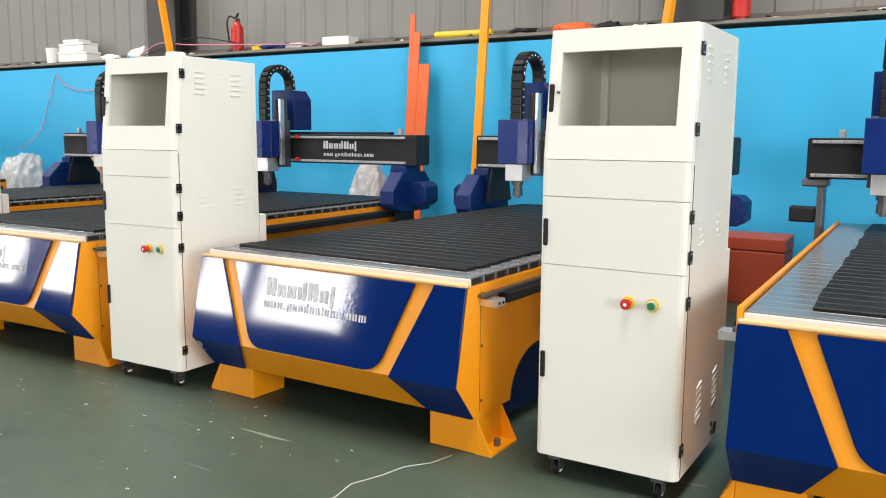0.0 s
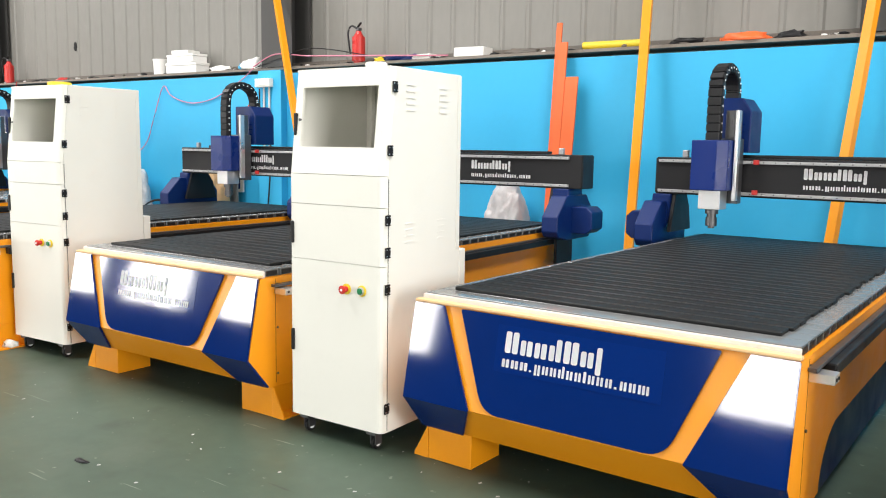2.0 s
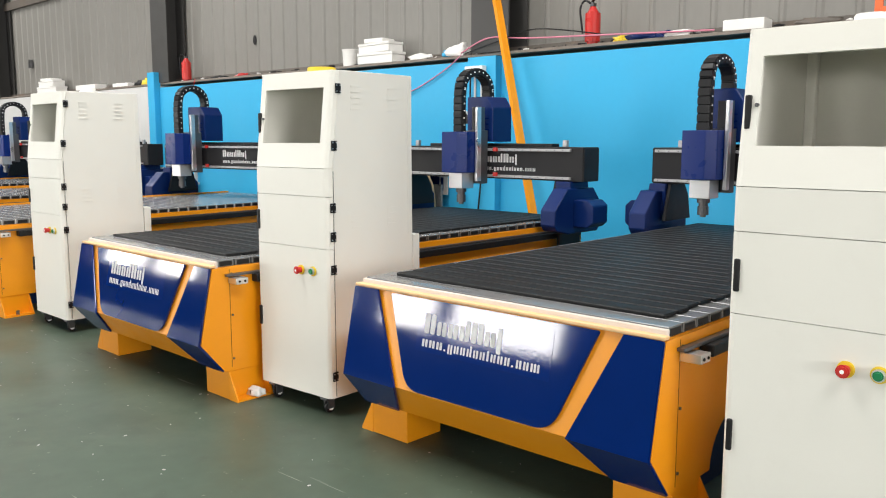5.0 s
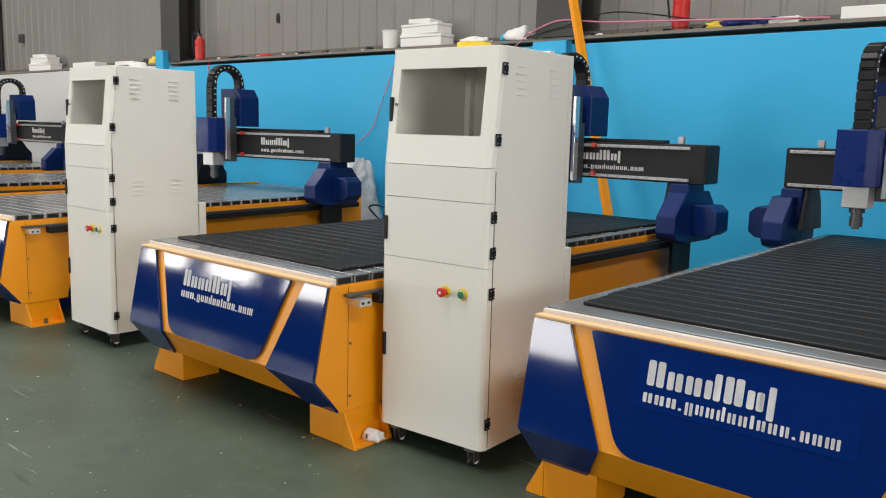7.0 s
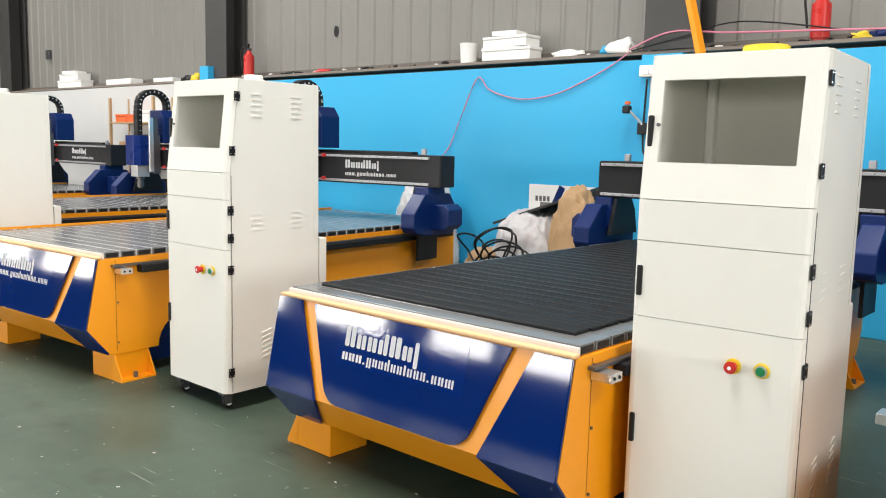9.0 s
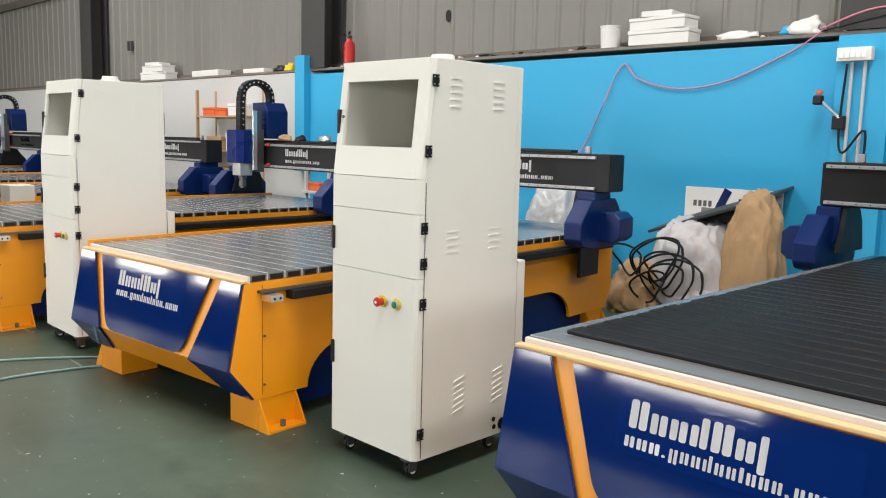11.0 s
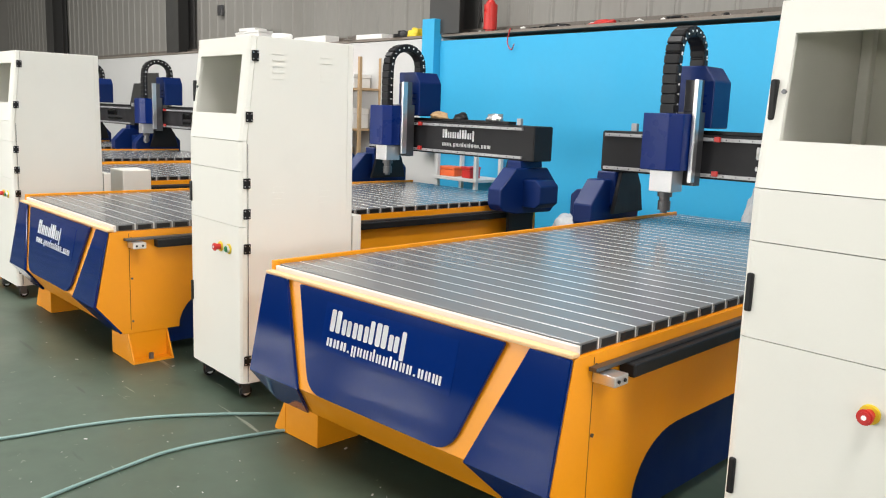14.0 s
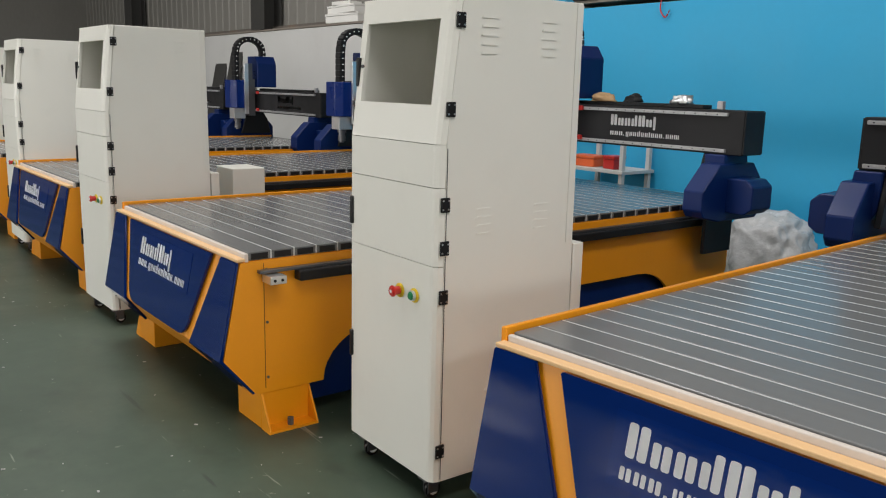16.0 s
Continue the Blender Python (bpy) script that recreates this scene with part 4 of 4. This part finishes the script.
# marks on the cladding
tagged(make("socket_box", box(-21.21, -21.07, 7.50, 7.555, 2.83, 3.0, 0.006), STEEL), "small dark socket box on the cladding", "socket")
tagged(make("hole_patch", moved(cyl(0.055, 0.006, None, 14), pose(-13.02, 7.56, 2.767, 90, 0, 0) @ Matrix.Diagonal((0.75, 1.25, 1, 1))), BLACK), "dark hole punched in the cladding", "hole")

# red tool box behind the first machines
t = empty("steel_box", "rust red steel box standing at the wall", "steel box")
part("case", box(-0.25, 0.25, -0.2, 0.2, 0.0, 0.42, 0.01), REDBOX, t)
part("lid", box(-0.255, 0.255, -0.205, 0.205, 0.421, 0.53, 0.012), REDBOX, t)
t.matrix_basis = pose(-1.22, 6.95, 0)

# bags at the wall
BAGS = [(-10.85, 6.9, 0.62, 0.5, 0.97, CLEAR, "cloudy plastic bag"), (-4.98, 6.95, 0.4, 0.4, 0.94, SACK, "pale sack"), (-12.6, 6.75, 0.62, 0.5, 0.52, CLEAR, "cloudy plastic bag")]
for k, (x, y, w, d, h, m, word) in enumerate(BAGS):
    tagged(make("plastic_bag", moved(lump(w, d, h, k + 20, 5, 0.12), Matrix.Translation((x, y, 0))), m), "crumpled " + word + " leaning at the blue wall", "bag", "bags at the wall")

# rubbish heap between two machines
tagged(make("sack", moved(lump(0.62, 0.55, 0.78, 41, 5, 0.1), Matrix.Translation((-9.36, 6.72, 0))), SACK), "pale woven sack slumped in the rubbish heap", "sack", "rubbish heap")
tagged(make("sack", moved(lump(0.6, 0.42, 0.27, 43, 5, 0.16), Matrix.Translation((-9.04, 6.5, 0))), SACK), "low pale pink stained sack in the rubbish heap", "sack", "rubbish heap")
tagged(make("sack", moved(lump(0.5, 0.5, 0.42, 47, 5, 0.15), Matrix.Translation((-9.72, 6.62, 0))), CARD), "brown crumpled sack under coiled cables", "sack", "rubbish heap")
tagged(make("paper_wrap", moved(lump(0.42, 0.36, 1.0, 44, 5, 0.08), Matrix.Translation((-8.86, 6.68, 0))), CARD), "tall bundle of crumpled brown wrapping paper", "paper", "rubbish heap")
tagged(make("wooden_board", moved(box(-0.5, 0.5, -0.3, 0.3, -0.012, 0.012, 0.003), pose(-9.28, 6.93, 0.86, 8, -19, 0)), COLUMN), "dark brown board lying over the rubbish heap", "board", "rubbish heap")
tagged(make("plastic_sheet", box(-9.5, -8.85, 7.05, 7.07, 0.0, 0.86, 0.003), PVC), "grey sheet standing behind the rubbish heap", "board", "rubbish heap")
rnd = random.Random(5)
for k in range(8):
    cx, cy, cz, r = -9.58 + rnd.uniform(-0.2, 0.26), 6.36 + rnd.uniform(-0.06, 0.05), 0.34 + rnd.uniform(-0.14, 0.16), rnd.uniform(0.1, 0.22)
    tilt = rnd.uniform(-0.5, 0.5)
    pts = [(cx + r * math.cos(a) * (1 + 0.1 * math.sin(3 * a)), cy + 0.05 * math.sin(a * 2) - 0.25 * r * math.sin(a), max(0.02, cz + r * math.sin(a + tilt))) for a in [i * math.pi / 5 for i in range(12)]]
    tagged(tube("cable_coil", pts, 0.009, BLACK), "loose coil of black cable on the rubbish heap", "cable", "rubbish heap")
tagged(tube("strap", [(-9.51, 6.1, 0.009), (-9.38, 6.16, 0.009), (-9.25, 6.23, 0.009), (-8.98, 6.29, 0.009)], 0.008, FOAM), "white packing strap lying on the floor", "strap")
t = empty("sign_board", "white sign board with blue shapes at the wall", "sign")
part("board", box(-0.42, 0.42, -0.012, 0.0, -0.14, 0.14, 0.002), FOAM, t)
for x0, x1, z0, z1, a in ((-0.12, -0.05, -0.1, 0.14, 25), (-0.16, -0.04, -0.12, -0.06, -15), (0.06, 0.1, -0.1, 0.06, 0), (0.14, 0.3, -0.03, 0.06, 0), (0.32, 0.36, -0.1, 0.05, 0)):
    part("shape", moved(box(-(x1 - x0) / 2, (x1 - x0) / 2, -0.0145, -0.0125, -(z1 - z0) / 2, (z1 - z0) / 2, 0.0), pose((x0 + x1) / 2, 0, (z0 + z1) / 2, 0, a, 0)), BLUE_MATT, t)
for k in range(4):
    part("bar", box(-0.34 + k * 0.045, -0.31 + k * 0.045, -0.0142, -0.0125, -0.02, 0.03), STEEL, t)
t.matrix_basis = pose(-9.30, 7.19, 0.88)

# behind the end of the blue wall: shelf, boards and boxes at the white wall
t = empty("storage_shelf", "pale wooden storage shelf at the white wall", "shelf")
for x in (-0.65, 0.65):
    for y in (-0.16, 0.16):
        part("post", box(x - 0.02, x + 0.02, y - 0.02, y + 0.02, 0, 2.0, 0.002), WOOD, t)
for z in (0.55, 1.1, 1.6):
    part("board", box(-0.66, 0.66, -0.19, 0.19, z + 0.001, z + 0.026, 0.002), WOOD, t)
t.matrix_basis = pose(-17.0, 7.1, 0)
for k, (x, z, w, h, m, word) in enumerate(((-17.35, 1.627, 0.3, 0.12, ORANGE, "orange"), (-17.02, 1.627, 0.28, 0.1, ORANGE, "orange"), (-16.65, 1.627, 0.3, 0.17, FOAM, "white"), (-17.2, 1.127, 0.4, 0.2, CARD, "brown"), (-16.7, 1.127, 0.34, 0.25, FOAM, "white"), (-17.1, 0.577, 0.5, 0.3, CARD, "brown"), (-16.6, 0.577, 0.3, 0.2, BLACK, "black"))):
    carton("carton", "small " + word + " carton on the storage shelf", x, 7.08, z, w, 0.26, h, m, 3 - k, True, "cartons on the shelf")
t = empty("work_stand", "pale steel stand with tools at the wall", "stand")
for x in (-0.3, 0.3):
    part("leg", box(x - 0.02, x + 0.02, -0.2, -0.16, 0, 1.0, 0.002), WALLWHITE, t)
    part("leg", box(x - 0.02, x + 0.02, 0.16, 0.2, 0, 1.0, 0.002), WALLWHITE, t)
part("top", box(-0.34, 0.34, -0.22, 0.22, 0.66, 0.69, 0.003), WALLWHITE, t)
t.matrix_basis = pose(-14.4, 6.98, 0)
carton("tool_case", "small orange tool case on the stand", -14.62, 6.93, 0.691, 0.28, 0.2, 0.1, ORANGE, 4)
carton("tool_case", "small red tool case on the stand", -14.28, 6.9, 0.691, 0.14, 0.14, 0.12, RED, -6)
for k, (x, w, h) in enumerate(((-23.3, 0.5, 2.0), (-22.7, 0.4, 1.7), (-24.0, 0.5, 1.8))):
    leaning("dark_board", "dark board leaning at the white wall", "board", (x, 6.9, 0.01), (x, 7.28, h), w, 0.02, COLUMN, False)

# on the cabinets and machines
t = empty("tape_roll", "roll of yellow tape on a cabinet top", "tape")
part("ring", cyl(0.07, 0.026, Matrix.Translation((0, 0, 0.0135)), 28, bevel=0.004), YBUT, t)
part("core", cyl(0.04, 0.028, Matrix.Translation((0, 0, 0.0145)), 20), CARD, t)
t.matrix_basis = pose(-5.99, 3.13, CT + 0.0005)
for x, y in ((-8.70, 3.17), (-11.57, 3.0), (-3.5, 3.19)):
    t = empty("cap_stack", "white plastic cap lying on a cabinet top", "cap", "caps on the cabinets")
    part("cap", cyl(0.06, 0.02, Matrix.Translation((0, 0, 0.0105)), 24, bevel=0.003), FOAM, t)
    part("rim", cyl(0.05, 0.022, Matrix.Translation((0, 0, 0.032)), 24, bevel=0.004), FOAM, t)
    t.matrix_basis = pose(x, y, CT + 0.0005)
for k, (x, y, w) in enumerate(((-13.12, 5.4, 0.16), (-12.87, 5.42, 0.1), (-12.49, 5.42, 0.14))):
    tagged(make("hand_tool", moved(lump(w, 0.07, 0.05, 60 + k, 3, 0.5), Matrix.Translation((x, y, 1.3165))), (CARD, BLACK, SILVER)[k]), "small tools lying on the gantry beam", "tools", "tools on the beam")
tagged(make("paper_scrap", moved(lump(0.09, 0.06, 0.04, 71, 3, 0.5), Matrix.Translation((-6.33, 2.92, 0.0105))), FOAM), "crumpled white paper scrap on a yellow foot", "paper")
# low white box behind a cabinet
carton("white_case", "low white steel case standing behind a cabinet", -14.17, 3.25, 0.0, 0.24, 0.2, 0.866, CREAM, 0)
# hoses and bits on the floor
tagged(tube("floor_hose", [(-11.6, 1.2, 0.008), (-11.49, 1.69, 0.008), (-11.45, 1.95, 0.008), (-11.38, 2.2, 0.008), (-11.25, 2.45, 0.008), (-11.08, 2.69, 0.008), (-10.9, 2.9, 0.008)], 0.007, HOSE), "pale green hose lying across the floor", "hose")
tagged(tube("floor_hose", [(-10.68, 1.2, 0.008), (-10.82, 1.53, 0.008), (-10.94, 1.95, 0.008), (-10.98, 2.2, 0.008), (-10.91, 2.57, 0.008), (-10.85, 2.69, 0.008)], 0.007, HOSE), "pale green hose lying across the floor", "hose")
for k, (a, b) in enumerate((((-8.55, 3.66, 0.037), (-8.2, 3.86, 0.037)), ((-8.6, 3.9, 0.037), (-8.25, 4.1, 0.037)))):
    tagged(tube("rubber_tube", [a, b], 0.036, BLACK, smooth=False), "thick black rubber tube lying on the floor", "tube", "rubber tubes on the floor")
rnd = random.Random(9)
bm = bmesh.new()
for k in range(420):
    x, y = rnd.uniform(-16, 1), rnd.uniform(0.9, 3.4)
    s = rnd.choice((0.002, 0.003, 0.004, 0.007))
    t = box(-s, s, -s * 0.5, s * 0.5, 0.0002, 0.002)
    moved(t, pose(x, y, 0, 0, 0, rnd.uniform(0, 180)))
    join(bm, t)
tagged(make("floor_debris", bm, SACK), "scattered pale chips and dust on the floor", "debris", kind="stuff")
tagged(tube("floor_crack", [(-1.83, 2.2, 0.0), (-1.79, 2.34, 0.0), (-1.81, 2.46, 0.0), (-1.76, 2.58, 0.0), (-1.73, 2.7, 0.0), (-1.66, 2.79, 0.0), (-1.63, 2.9, 0.0)], 0.0025, SACK, res=2, smooth=False), "thin pale crack running through the floor paint", "crack")
tagged(make("dark_scrap", moved(lump(0.07, 0.03, 0.008, 81, 2, 0.5), Matrix.Translation((-4.2, 2.1, 0))), BLACK), "small dark scrap lying on the floor", "scrap")
